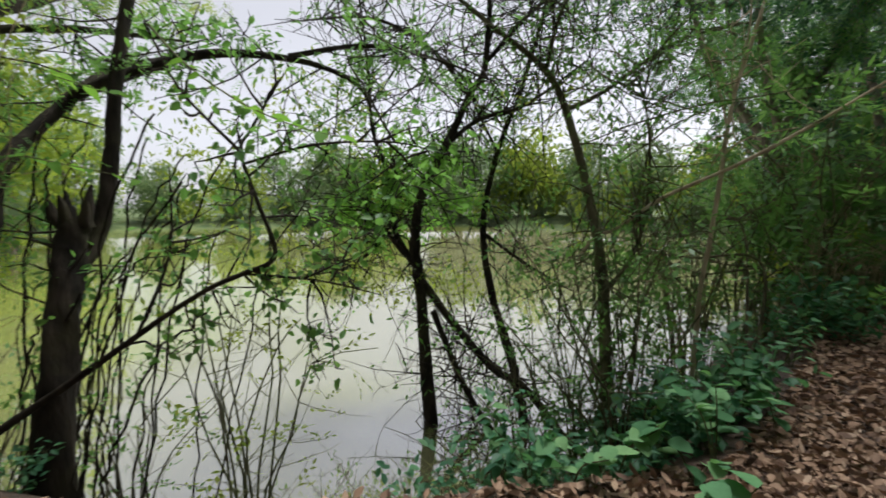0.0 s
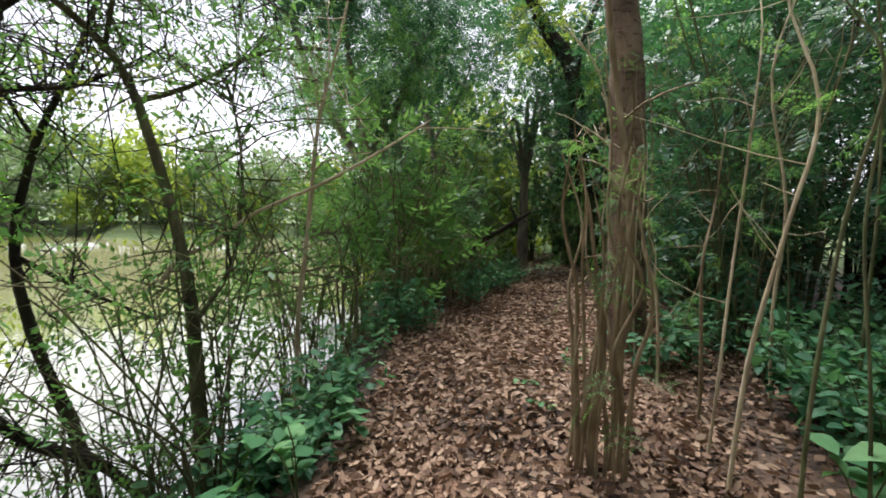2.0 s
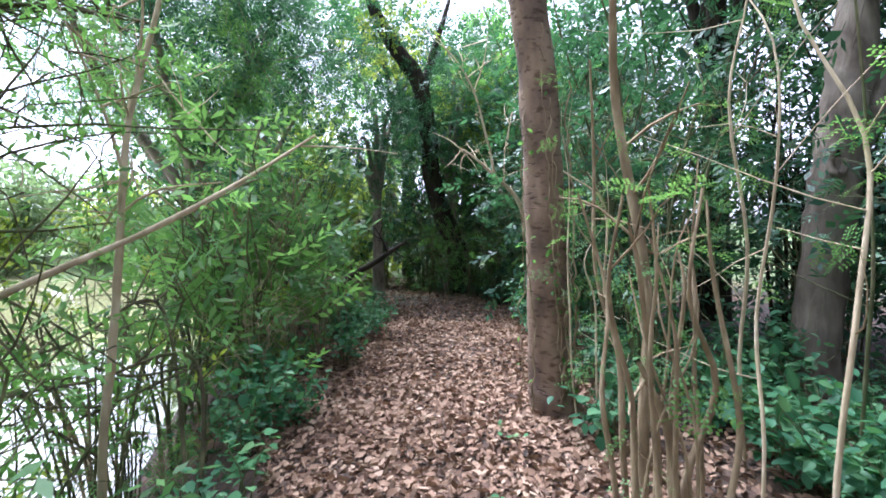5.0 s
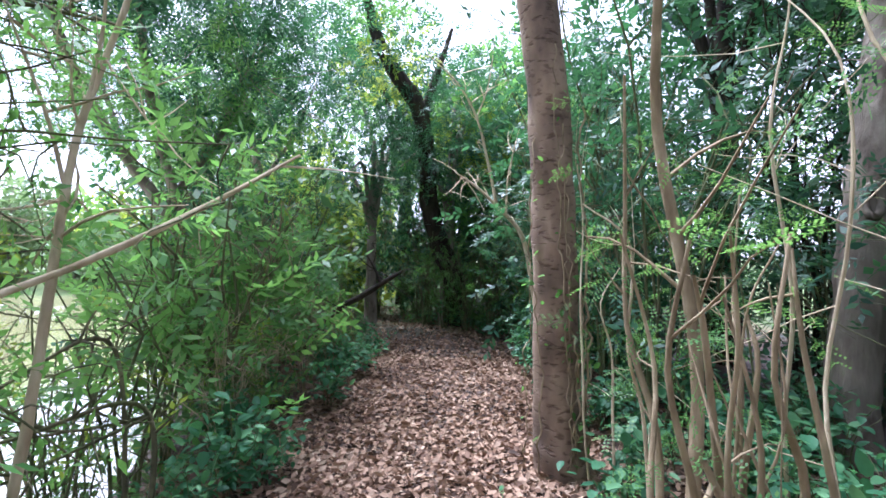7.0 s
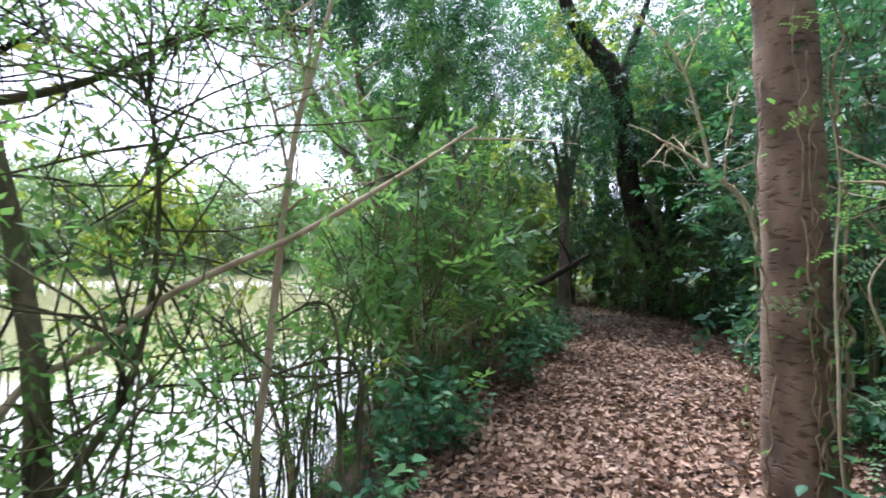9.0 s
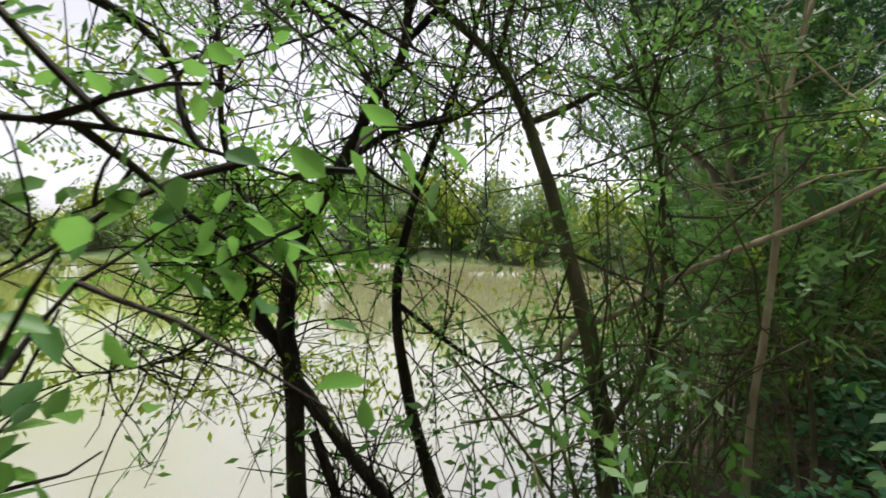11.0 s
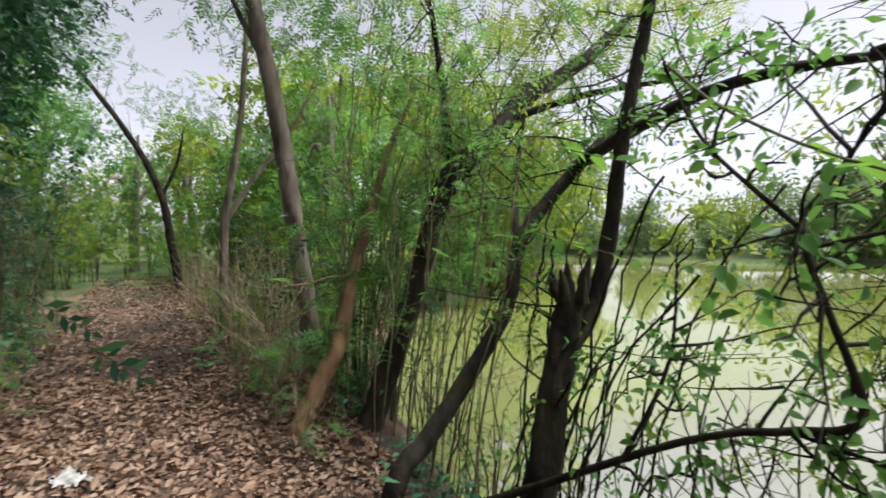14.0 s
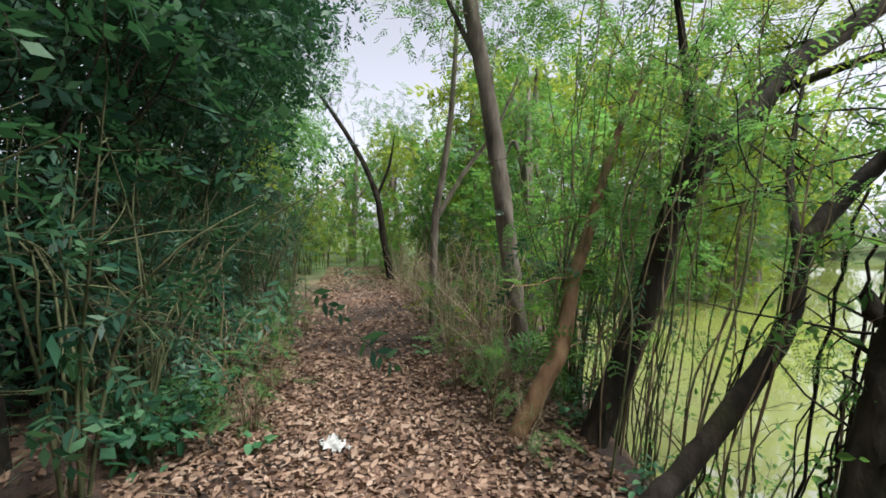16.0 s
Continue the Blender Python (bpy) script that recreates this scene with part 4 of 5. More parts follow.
# ---- shrubs ----
def shrub(name, label, at, height, spread, stems, shape, size, count, leafmat, stemmat, seed, radius=0.012, low=0.25, group="", jitter=0.1, category="bush", twiggy=0, level=0.6):
    rng = np.random.default_rng(seed)
    t = thing(name, label, category, group, at)
    pts_all = []
    for k in range(stems):
        ang = rng.uniform(0, 2 * np.pi)
        d = np.array([np.cos(ang), np.sin(ang), 0])
        h = height * rng.uniform(0.65, 1.1)
        out = spread * rng.uniform(0.2, 1.0)
        s = np.linspace(0, 1, 5)[:, None]
        line = d * rng.uniform(0, 0.12) * spread + d * out * s ** 1.7 + np.array([0, 0, 1.0]) * h * (1.15 * s - 0.15 * s ** 3) + rng.standard_normal((5, 3)) * 0.05 * height * s
        line[0, 2] = -0.12
        sm = smooth_line(line, 2)
        part("stem", raw_mesh("stem", *tube_arrays(sm, [radius, radius * 0.3], 5), stemmat, True), t)
        pts_all.append(sm)
    tw, tips = [], []
    for sm in pts_all:
        tw += twigs_off(sm, 4 + twiggy, 0.28 * height, rng, 0.15, low, radius * 0.4, 0.5, tips)
    part("brushwood", joined("brushwood", tw, stemmat), t, "", "stuff")
    cand = np.array(tips + [p for sm in pts_all for p in sm[int(len(sm) * low):]])
    pos = cand[rng.integers(len(cand), size=count)] + rng.standard_normal((count, 3)) * jitter * height * 0.5
    pos[:, 2] = np.maximum(pos[:, 2], 0.02)
    rad = pos * (1, 1, 0)
    way = unit(unit(rad) * 0.6 + rng.standard_normal((count, 3)) * 0.7 + (0, 0, -0.05))
    foliage("foliage", t, shape, pos, way * (1, 1, 1.6 - level), size * rng.uniform(0.6, 1.25, count), leafmat, rng, flat=level)
    return t


def scatter(proto, spots, seed, lo=0.8, hi=1.2):
    """The shrub itself on the first spot and copies of it on the rest, turned and sized at random."""
    rng = np.random.default_rng(seed)
    for k, (x, y) in enumerate(spots):
        s = rng.uniform(lo, hi)
        m = pose(x, y, gz(x, y), 0, 0, rng.uniform(0, 360)) @ Matrix.Diagonal((s, s, s * rng.uniform(0.9, 1.15), 1))
        if k == 0:
            proto.matrix_basis = m
        else:
            c = copy_thing(proto, pose(0, 0, 0))
            c.matrix_basis = m


def along(points, width, count, seed, keep=1.05, shore=0.1):
    """Random spots along a line, off the path and out of the water."""
    rng = np.random.default_rng(seed)
    line = smooth_line([(*p, 0) for p in points], 12)[:, :2]
    out = []
    while len(out) < count:
        k = rng.integers(len(line))
        p = line[k] + rng.uniform(-width, width, 2)
        if trail_distance(p[None])[0] > keep and shore_distance(p[None])[0] > shore:
            out.append(tuple(p))
    return out


def groups_of(makers, spots, seed, lo=0.8, hi=1.2):
    for k, maker in enumerate(makers):
        mine = spots[k :: len(makers)]
        if mine:
            scatter(maker, mine, seed + k, lo, hi)


fb = [shrub("feathery_bush", "tall feathery green bush of many thin stems", (0, 0, 0), 2.1, 1.25, 8, (SPRAY_SLIM, SPRAY, SPRAY)[k], (0.5, 0.46, 0.42)[k], 60, LEAF_FEATHER, STEM_DRY if k == 1 else STEM_GREEN, 30 + k, radius=0.018, low=0.45, group="bank bushes", jitter=0.1) for k in range(3)]
groups_of(fb, [(4.15, 5.2), (4.7, 5.8), (5.3, 6.4), (4.6, 6.5), (5.9, 6.9), (5.2, 7.3), (6.6, 7.4), (7.4, 7.9), (4.9, 6.9), (3.4, 5.2), (3.2, 6.1), (3.9, 5.6)], 40, 0.8, 1.1)
sb = [shrub("thicket_bush", "dense small-leaved shrub with tangled stems", (0, 0, 0), 1.7, 0.9, 10, SPRAY_SLIM, 0.25, 130, LEAF_MID, STEM_GREEN, 50 + k, group="thicket", jitter=0.16, twiggy=4) for k in range(3)]
groups_of(sb, [(8.9, 3.9), (9.6, 4.3), (8.3, 3.4), (10.0, 5.5), (10.05, 6.1), (10.1, 6.75), (10.3, 7.4), (10.5, 5.3), (10.7, 6.0), (11.0, 6.8), (11.3, 7.6), (4.3, 5.5), (5.1, 6.2), (6.0, 6.9), (7.0, 7.5), (7.9, 7.9), (8.3, 8.6), (8.6, 9.2), (11.2, 8.3), (11.5, 8.9), (11.5, 9.0), (12.2, 7.4)] + along([(6.5, 9.0), (9.5, 11.5)], 1.0, 8, 3), 60, 0.75, 1.15)
dryb = [shrub("dry_stemmed_bush", "bush of thin tan arching stems with sparse leaves", (0, 0, 0), 1.6, 1.1, 13, SPRAY_SPARSE, 0.2, 26, LEAF_YELLOW, STEM_PALE, 190 + k, radius=0.009, group="dry bushes", jitter=0.1, twiggy=3) for k in range(2)]
groups_of(dryb, [(4.0, 4.9), (5.2, 5.95), (6.9, 7.1)], 195, 0.7, 1.15)
tb = [shrub("tall_thicket_shrub", "tall leafy shrub reaching over head height", (0, 0, 0), 3.6, 1.2, 9, SPRAY if k else SPRAY_SLIM, 0.36, 190, LEAF_DARK, STEM_GREEN, 170 + k, radius=0.018, group="tall thicket", jitter=0.14, twiggy=4) for k in range(3)]
groups_of(tb, [(6.1, 1.9), (6.8, 2.5), (7.6, 3.0), (8.4, 3.4), (5.9, -1.0), (7.3, 1.7), (7.8, 2.2), (9.2, 3.6), (10.4, 4.2), (5.0, -0.6), (5.0, 7.4), (5.6, 8.1), (6.8, 8.9), (10.8, 9.3), (12, 8.8), (12.0, 4.2), (11.9, 7.2), (11.2, 8.0), (13, 7.0), (11.6, 8.6), (8.0, 9.2), (11.5, 6.2)], 180, 0.75, 1.15)
groups_of([copy_thing(p, pose(0, 0, 0)) for p in dryb], [(-4.6, 0.65), (-6.0, 0.3), (-7.6, 0.05), (-9.2, -0.25), (-11, -0.55), (-13.0, -0.7), (-7.0, 0.75), (-10.4, 0.05), (4.2, 5.15), (5.7, 5.95)], 196, 0.5, 0.8)
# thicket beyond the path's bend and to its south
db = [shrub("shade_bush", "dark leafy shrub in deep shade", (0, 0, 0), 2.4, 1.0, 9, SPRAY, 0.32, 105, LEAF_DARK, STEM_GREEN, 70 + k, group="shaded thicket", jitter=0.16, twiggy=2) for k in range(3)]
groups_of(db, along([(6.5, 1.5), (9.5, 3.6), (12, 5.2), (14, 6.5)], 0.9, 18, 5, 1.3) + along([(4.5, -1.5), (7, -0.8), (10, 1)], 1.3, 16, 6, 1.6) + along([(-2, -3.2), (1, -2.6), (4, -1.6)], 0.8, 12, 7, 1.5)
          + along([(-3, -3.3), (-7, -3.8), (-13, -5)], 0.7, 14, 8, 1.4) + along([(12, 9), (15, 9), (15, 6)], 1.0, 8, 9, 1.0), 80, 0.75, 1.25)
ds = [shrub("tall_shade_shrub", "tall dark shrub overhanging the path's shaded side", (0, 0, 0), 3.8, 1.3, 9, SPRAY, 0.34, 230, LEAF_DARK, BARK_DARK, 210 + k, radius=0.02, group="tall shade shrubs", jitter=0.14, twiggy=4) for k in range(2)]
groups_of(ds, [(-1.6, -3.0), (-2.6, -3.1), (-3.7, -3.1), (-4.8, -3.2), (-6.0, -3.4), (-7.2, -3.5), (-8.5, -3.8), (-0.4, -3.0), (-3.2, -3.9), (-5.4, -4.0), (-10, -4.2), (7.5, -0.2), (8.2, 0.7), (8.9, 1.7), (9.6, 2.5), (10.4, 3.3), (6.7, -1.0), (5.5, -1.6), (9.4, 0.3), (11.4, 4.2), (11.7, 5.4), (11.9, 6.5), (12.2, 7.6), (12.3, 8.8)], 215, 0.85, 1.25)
# All three in dark leaf: the canopy's shade is put into the colour.
fw = [shrub("feathery_thicket_bush", "feathery green shrub crowding the path, shade darkened into its leaves", (0, 0, 0), 1.8, 0.75, 8, SPRAY_SLIM, 0.3, 44, LEAF_DARK, STEM_GREEN, 90 + k, group="west thicket", jitter=0.14) for k in range(3)]
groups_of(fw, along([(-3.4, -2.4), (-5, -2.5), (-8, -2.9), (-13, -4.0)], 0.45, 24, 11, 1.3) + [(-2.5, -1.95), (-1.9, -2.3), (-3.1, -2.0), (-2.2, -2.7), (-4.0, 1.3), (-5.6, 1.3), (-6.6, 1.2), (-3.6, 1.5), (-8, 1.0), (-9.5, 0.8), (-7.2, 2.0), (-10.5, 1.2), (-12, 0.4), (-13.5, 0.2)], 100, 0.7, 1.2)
fe = [shrub("feathery_edge_plant", "low plant with feathery leaves on thin tan stems", (0, 0, 0), 0.85, 0.45, 7, BIPINNATE, 0.22, 15, LEAF_FEATHER, STEM_DRY, 240 + k, radius=0.006, group="path edge plants", jitter=0.14, category="plant", twiggy=2, level=0.78) for k in range(2)]
groups_of(fe, [(-3.5, 0.85), (-4.3, 0.8), (-5.1, 0.65), (-5.9, 0.6), (-6.7, 0.4), (-7.6, 0.3), (-8.6, 0.1), (-4.7, 0.45), (-6.3, 0.2), (-3.7, -1.7), (-4.9, -1.8), (-6.2, -2.0), (-7.6, -2.2), (-9, -2.3), (3.0, 4.4), (3.5, 4.85), (4.1, 5.0), (4.7, 5.3), (5.4, 5.6), (6.1, 5.9), (6.9, 6.2), (-2.95, 0.62), (-3.6, 0.5), (-4.4, 0.3), (-5.4, 0.25), (-3.5, -1.4), (-4.4, -1.5), (-5.4, -1.65), (-6.6, -1.75)], 245, 0.7, 1.15)
pb = [shrub("pale_bush", "light green shrub where the path opens out", (0, 0, 0), 2.6, 1.1, 9, SPRAY_SLIM, 0.34, 130, LEAF_YELLOW if k else LEAF_LIT_MASS, STEM_GREEN, 110 + k, group="far path bushes", jitter=0.16) for k in range(2)]
groups_of(pb, along([(-14, -4), (-18, -4.8), (-24, -6)], 0.8, 10, 12, 1.2) + along([(-13, 1.0), (-18, 0.2), (-24, -1)], 0.9, 12, 13, 1.2) + [(-17.5, -2.2), (-18.5, -3.0), (-18, -1.6), (-16.5, -3.5), (-16, -1.3), (-19.5, -2.4), (-14, 0.0), (-15, -4.1), (-5.0, 1.6), (-6.2, 1.9), (-7.6, 1.7), (-9.0, 1.5)], 120, 0.7, 1.1)
lb_ = [shrub("low_broadleaf_plant", "knee-high plant with broad heart-shaped leaves", (0, 0, 0), 0.5, 0.38, 7, ROUNDED, 0.085, 130, LEAF_BROAD_MASS, STEM_GREEN, 130 + k, radius=0.005, low=0.3, group="ground plants", jitter=0.24, category="plant", level=0.86) for k in range(3)]
groups_of(lb_, along([(5.2, 1.4), (6.5, 2.2), (8.5, 3.6)], 0.7, 26, 14, 1.2) + along([(4.0, -0.3), (5.0, 0.4), (6.2, 1.1)], 0.55, 22, 15, 1.3) + along([(2.2, 2.9), (3.2, 3.8), (4.6, 5.2), (6.5, 6.6)], 0.35, 14, 16, 1.0) + [(5.2, 4.95), (5.6, 5.25), (6.1, 5.55), (6.6, 5.8), (7.1, 6.05), (7.6, 6.5), (8.0, 7.1), (8.3, 7.7), (8.2, 7.4), (9.7, 5.2), (9.9, 5.6), (10.1, 6.1), (10.3, 6.6), (10.6, 7.1), (10.9, 7.8), (10.4, 5.8), (10.7, 6.4), (6.3, 5.9), (7.4, 6.6), (8.4, 3.9), (8.9, 4.2), (9.4, 4.5), (10.0, 4.6), (10.6, 4.6)]
          + along([(1.5, 2.4), (2.2, 3.2)], 0.4, 10, 17, 1.0, 0.0) + along([(-3, -1.9), (-5, -2.0), (-9, -2.6)], 0.3, 12, 18, 1.2), 140, 0.6, 1.12)
wl_ = [shrub("waterside_shrub", "thin leafy shrub standing at the waterline", (0, 0, 0), 1.7, 0.9, 9, SPRAY_SPARSE, 0.22, 52, LEAF_MID, BARK_GREEN, 150 + k, radius=0.01, group="waterside shrubs", jitter=0.12, twiggy=0) for k in range(3)]
groups_of(wl_, [(0.95, 3.2), (1.35, 3.35), (1.9, 3.9), (-4.2, 2.1), (2.7, 5.2), (1.6, 2.7), (-1.9, 2.3), (-3.2, 2.3)], 160, 0.75, 1.15)


tw_ = [shrub("tall_waterside_shrub", "tall airy shrub with light green leaves over the water", (0, 0, 0), 2.5, 0.9, 10, SPRAY_SPARSE, 0.22, 85, LEAF_YELLOW if k else LEAF_MID, STEM_GREEN, 220 + k, radius=0.012, group="tall waterside shrubs", jitter=0.12, twiggy=4) for k in range(2)]
groups_of(tw_, [(1.75, 3.45), (2.7, 4.9), (1.35, 3.0), (-1.1, 2.55), (3.2, 5.6), (-6.4, 2.2)], 225, 0.75, 1.05)
low = [shrub("bank_ivy", "low leafy plant clinging to the bank", (0, 0, 0), 0.32, 0.4, 6, OVATE, 0.065, 100, LEAF_BROAD_MASS, STEM_GREEN, 230 + k, radius=0.004, low=0.2, group="bank plants", jitter=0.25, category="plant", level=0.82) for k in range(2)]
groups_of(low, [(0.35, 1.75), (0.8, 1.8), (1.1, 1.95), (1.4, 2.2), (0.7, 2.1), (-1.7, 1.45), (-2.1, 1.35), (1.7, 2.5), (2.0, 2.9), (-2.5, 1.3), (0.95, 1.6), (-3.4, 1.2), (-4.0, 1.3), (2.5, 3.55), (2.9, 4.0), (3.3, 4.45), (3.7, 4.95), (2.3, 3.25), (3.0, 4.3), (2.7, 3.9)], 235, 0.7, 1.2)


# ---- thin bare saplings ----
def sapling(x, y, h, lean, r, seed, mat, leafy=0, name="dry_sapling", label="thin dry brown sapling stem standing bare", group="dry saplings", side_twigs=5):
    rng = np.random.default_rng(seed)
    t = thing(name, label, "sapling", group, (x, y, gz(x, y)))
    s = np.linspace(0, 1, 6)[:, None]
    line = np.array([lean[0], lean[1], 0]) * h * s ** 1.3 + np.array([0, 0, h]) * s + rng.standard_normal((6, 3)) * 0.035 * h * s
    line[0, 2] = -0.1
    sm = smooth_line(line, 4)
    r *= 0.75
    part("stem", raw_mesh("stem", *tube_arrays(sm, [r, r * 0.8, r * 0.3], 7, 0.1, rng), mat, True), t)
    tips = []
    tw = twigs_off(sm, side_twigs, 0.22 * h, rng, 0.8, 0.3, r * 0.35, 0.5, tips)
    part("brushwood", joined("brushwood", tw, mat), t, "", "stuff")
    if leafy:
        tp = np.array(tips)
        pos = tp[rng.integers(len(tp), size=leafy)] + rng.standard_normal((leafy, 3)) * 0.05
        foliage("foliage", t, FEATHER_FINE, pos, rng.standard_normal((leafy, 3)) * (1, 1, 0.4), 0.15 * rng.uniform(0.7, 1.2, leafy), LEAF_FEATHER, rng)
    return t


rs = np.random.default_rng(77)
for x, y, h, r, lean in [(3.62, 1.44, 3.2, 0.036, (-0.03, 0.02)), (3.72, 1.5, 2.2, 0.022, (0.02, 0.1)), (3.16, 1.26, 1.1, 0.04, (0.0, 0.03)), (3.22, 1.32, 1.6, 0.022, (-0.03, 0.04)), (3.27, 1.2, 1.7, 0.022, (0.05, 0.0)), (3.1, 1.2, 1.6, 0.01, (0.12, 0.04)), (3.2, 1.4, 1.7, 0.01, (0.1, -0.1)), (3.05, 1.35, 1.5, 0.009, (0.14, -0.04)), (3.14, 1.12, 1.4, 0.011, (0.05, 0.15)),
                         (3.12, 1.33, 1.7, 0.02, (0.0, 0.06)), (3.24, 1.14, 1.6, 0.018, (0.05, -0.02)), (3.3, 1.27, 1.5, 0.02, (0.09, 0.02)), (3.08, 1.28, 1.8, 0.014, (0.0, 0.02)), (3.18, 1.38, 1.6, 0.018, (0.06, 0.1)), (3.2, 1.22, 1.5, 0.016, (-0.05, 0.02)),
                         (4.5, 1.7, 2.0, 0.016, (-0.12, 0.1)), (3.82, 1.02, 2.9, 0.012, (0.15, 0.02)), (4.2, 1.25, 1.8, 0.018, (0.1, 0.04)), 
                         (3.57, 0.81, 3.2, 0.016, (0.22, -0.02)), (4.79, 1.07, 3.4, 0.016, (0.0, 0.02)), (4.8, 1.95, 1.6, 0.014, (0.1, 0.05)), (4.85, 2.1, 2.2, 0.012, (0.06, 0.08))]:
    sapling(x, y, h, lean, r, int(rs.integers(1e6)), STEM_PALE if x > 3.5 and r < 0.0165 else STEM_DRY, leafy=10 if x > 3.5 else 3, side_twigs=5 if x > 3.5 else 1)
for x, y, h, r, lean in [(3.3, 0.45, 3.4, 0.012, (-0.03, -0.06)), (3.6, 0.3, 3.0, 0.011, (0.05, 0.1)), (4.6, 0.6, 3.4, 0.013, (-0.05, 0.03)), (5.4, 1.2, 3.0, 0.012, (0.08, 0.06)), (5.6, 1.6, 2.4, 0.01, (-0.1, 0.1)), (4.2, 0.1, 3.6, 0.015, (-0.1, 0.1))]:
    sapling(x, y, h, lean, r, int(rs.integers(1e6)), STEM_GREEN, leafy=26, name="feathery_sapling", label="slender green sapling with feathery leaves", group="green saplings")
for k in range(56):
    x = rs.uniform(-12, -4.4)
    y = np.interp(x, [-11, -6.4, -4.4], [-0.72, 0.08, 0.5]) + rs.uniform(0, 0.9)
    sapling(x, y, rs.uniform(0.7, 1.7), rs.uniform(-0.12, 0.12, 2), rs.uniform(0.007, 0.015), int(rs.integers(1e6)), STEM_DRY)
for k in range(22):
    x = rs.uniform(-9, -2.2)
    y = np.interp(x, [-9, -3.5, -2.2], [-2.25, -1.65, -1.5]) - rs.uniform(0, 0.5)
    sapling(x, y, rs.uniform(0.9, 2.0), rs.uniform(-0.12, 0.12, 2), rs.uniform(0.007, 0.014), int(rs.integers(1e6)), STEM_GREEN if k % 3 else STEM_DRY, leafy=8 if k % 2 else 0)
for k in range(24):
    x = rs.uniform(-4.4, -2.2)
    sapling(x, 1.0 + rs.uniform(0, 1.0), rs.uniform(2.0, 3.6), (rs.uniform(-0.05, 0.15), rs.uniform(0.05, 0.3)), rs.uniform(0.007, 0.014), int(rs.integers(1e6)), STEM_GREEN if k % 2 else STEM_DRY, leafy=14, name="bank_sapling", label="thin leaning sapling among the bank trunks", group="bank saplings")

# ---- vines ----
def vine(pts, r, mat, seed, label, name="hanging_vine", leafy=0):
    rng = np.random.default_rng(seed)
    base = np.asarray(pts[0], float)
    t = thing(name, label, "vine", "vines", tuple(base))
    line = smooth_line([np.asarray(p, float) - base for p in pts], 6)
    line[1:-1] += rng.standard_normal((len(line) - 2, 3)) * 0.012
    part("stem", raw_mesh("stem", *tube_arrays(smooth_line(line, 2), [r, r * 0.7], 6), mat, True), t)
    if leafy:
        pos = line[rng.integers(2, len(line), size=leafy)] + rng.standard_normal((leafy, 3)) * 0.04
        foliage("foliage", t, OVATE, pos, rng.standard_normal((leafy, 3)), 0.055 * rng.uniform(0.6, 1.3, leafy), LEAF_MID, rng)
    return t


rv = np.random.default_rng(31)
for k in range(9):
    a = rv.uniform(0, 6.28)
    pts = []
    for z in np.linspace(-0.05, rv.uniform(1.6, 3.2), 7):
        rad = 0.21 - 0.02 * z + rv.uniform(0, 0.05)
        a += rv.uniform(-0.25, 0.25)
        pts.append((5.165 - 0.02 * z + np.cos(a) * rad, 2.45 + np.sin(a) * rad, z))
    vine(pts, rv.uniform(0.005, 0.011), STEM_DRY, 600 + k, "thin tan vine climbing a tree trunk", "climbing_vine", 14)
for k in range(20):
    x, y = rv.uniform(-4.2, -3.0), rv.uniform(0.8, 2.1)
    top = rv.uniform(2.6, 4.2)
    lx, ly = rv.uniform(-0.3, 0.3), rv.uniform(-0.1, 0.6)
    z0 = max(gz(x, y), -0.9) - 0.05
    vine([(x, y, z0), (x + lx * 0.3 + rv.uniform(-0.1, 0.1), y + ly * 0.3, z0 + (top - z0) * 0.35), (x + lx * 0.6, y + ly * 0.6 + rv.uniform(-0.1, 0.1), z0 + (top - z0) * 0.7), (x + lx, y + ly, top)],
         rv.uniform(0.004, 0.009), STEM_DRY if k % 3 else STEM_GREEN, 620 + k, "thin tan stem hanging among the bank trunks", leafy=6)
for k in range(32):
    x, y = rv.uniform(-2.9, -1.4), rv.uniform(1.6, 2.5)
    lx, ly = rv.uniform(0.1, 0.9), rv.uniform(-0.1, 0.5)
    z0, top = gz(x, y) - 0.05, rv.uniform(0.5, 1.9)
    vine([(x, y, z0), (x + lx * 0.25, y + ly * 0.3, z0 + (top - z0) * 0.4), (x + lx * 0.6, y + ly * 0.6, z0 + (top - z0) * 0.8), (x + lx, y + ly, top)],
         rv.uniform(0.005, 0.011), BARK_DARK, 640 + k, "dark slanting shoot rising from the bank", "slanting_shoot", 12)

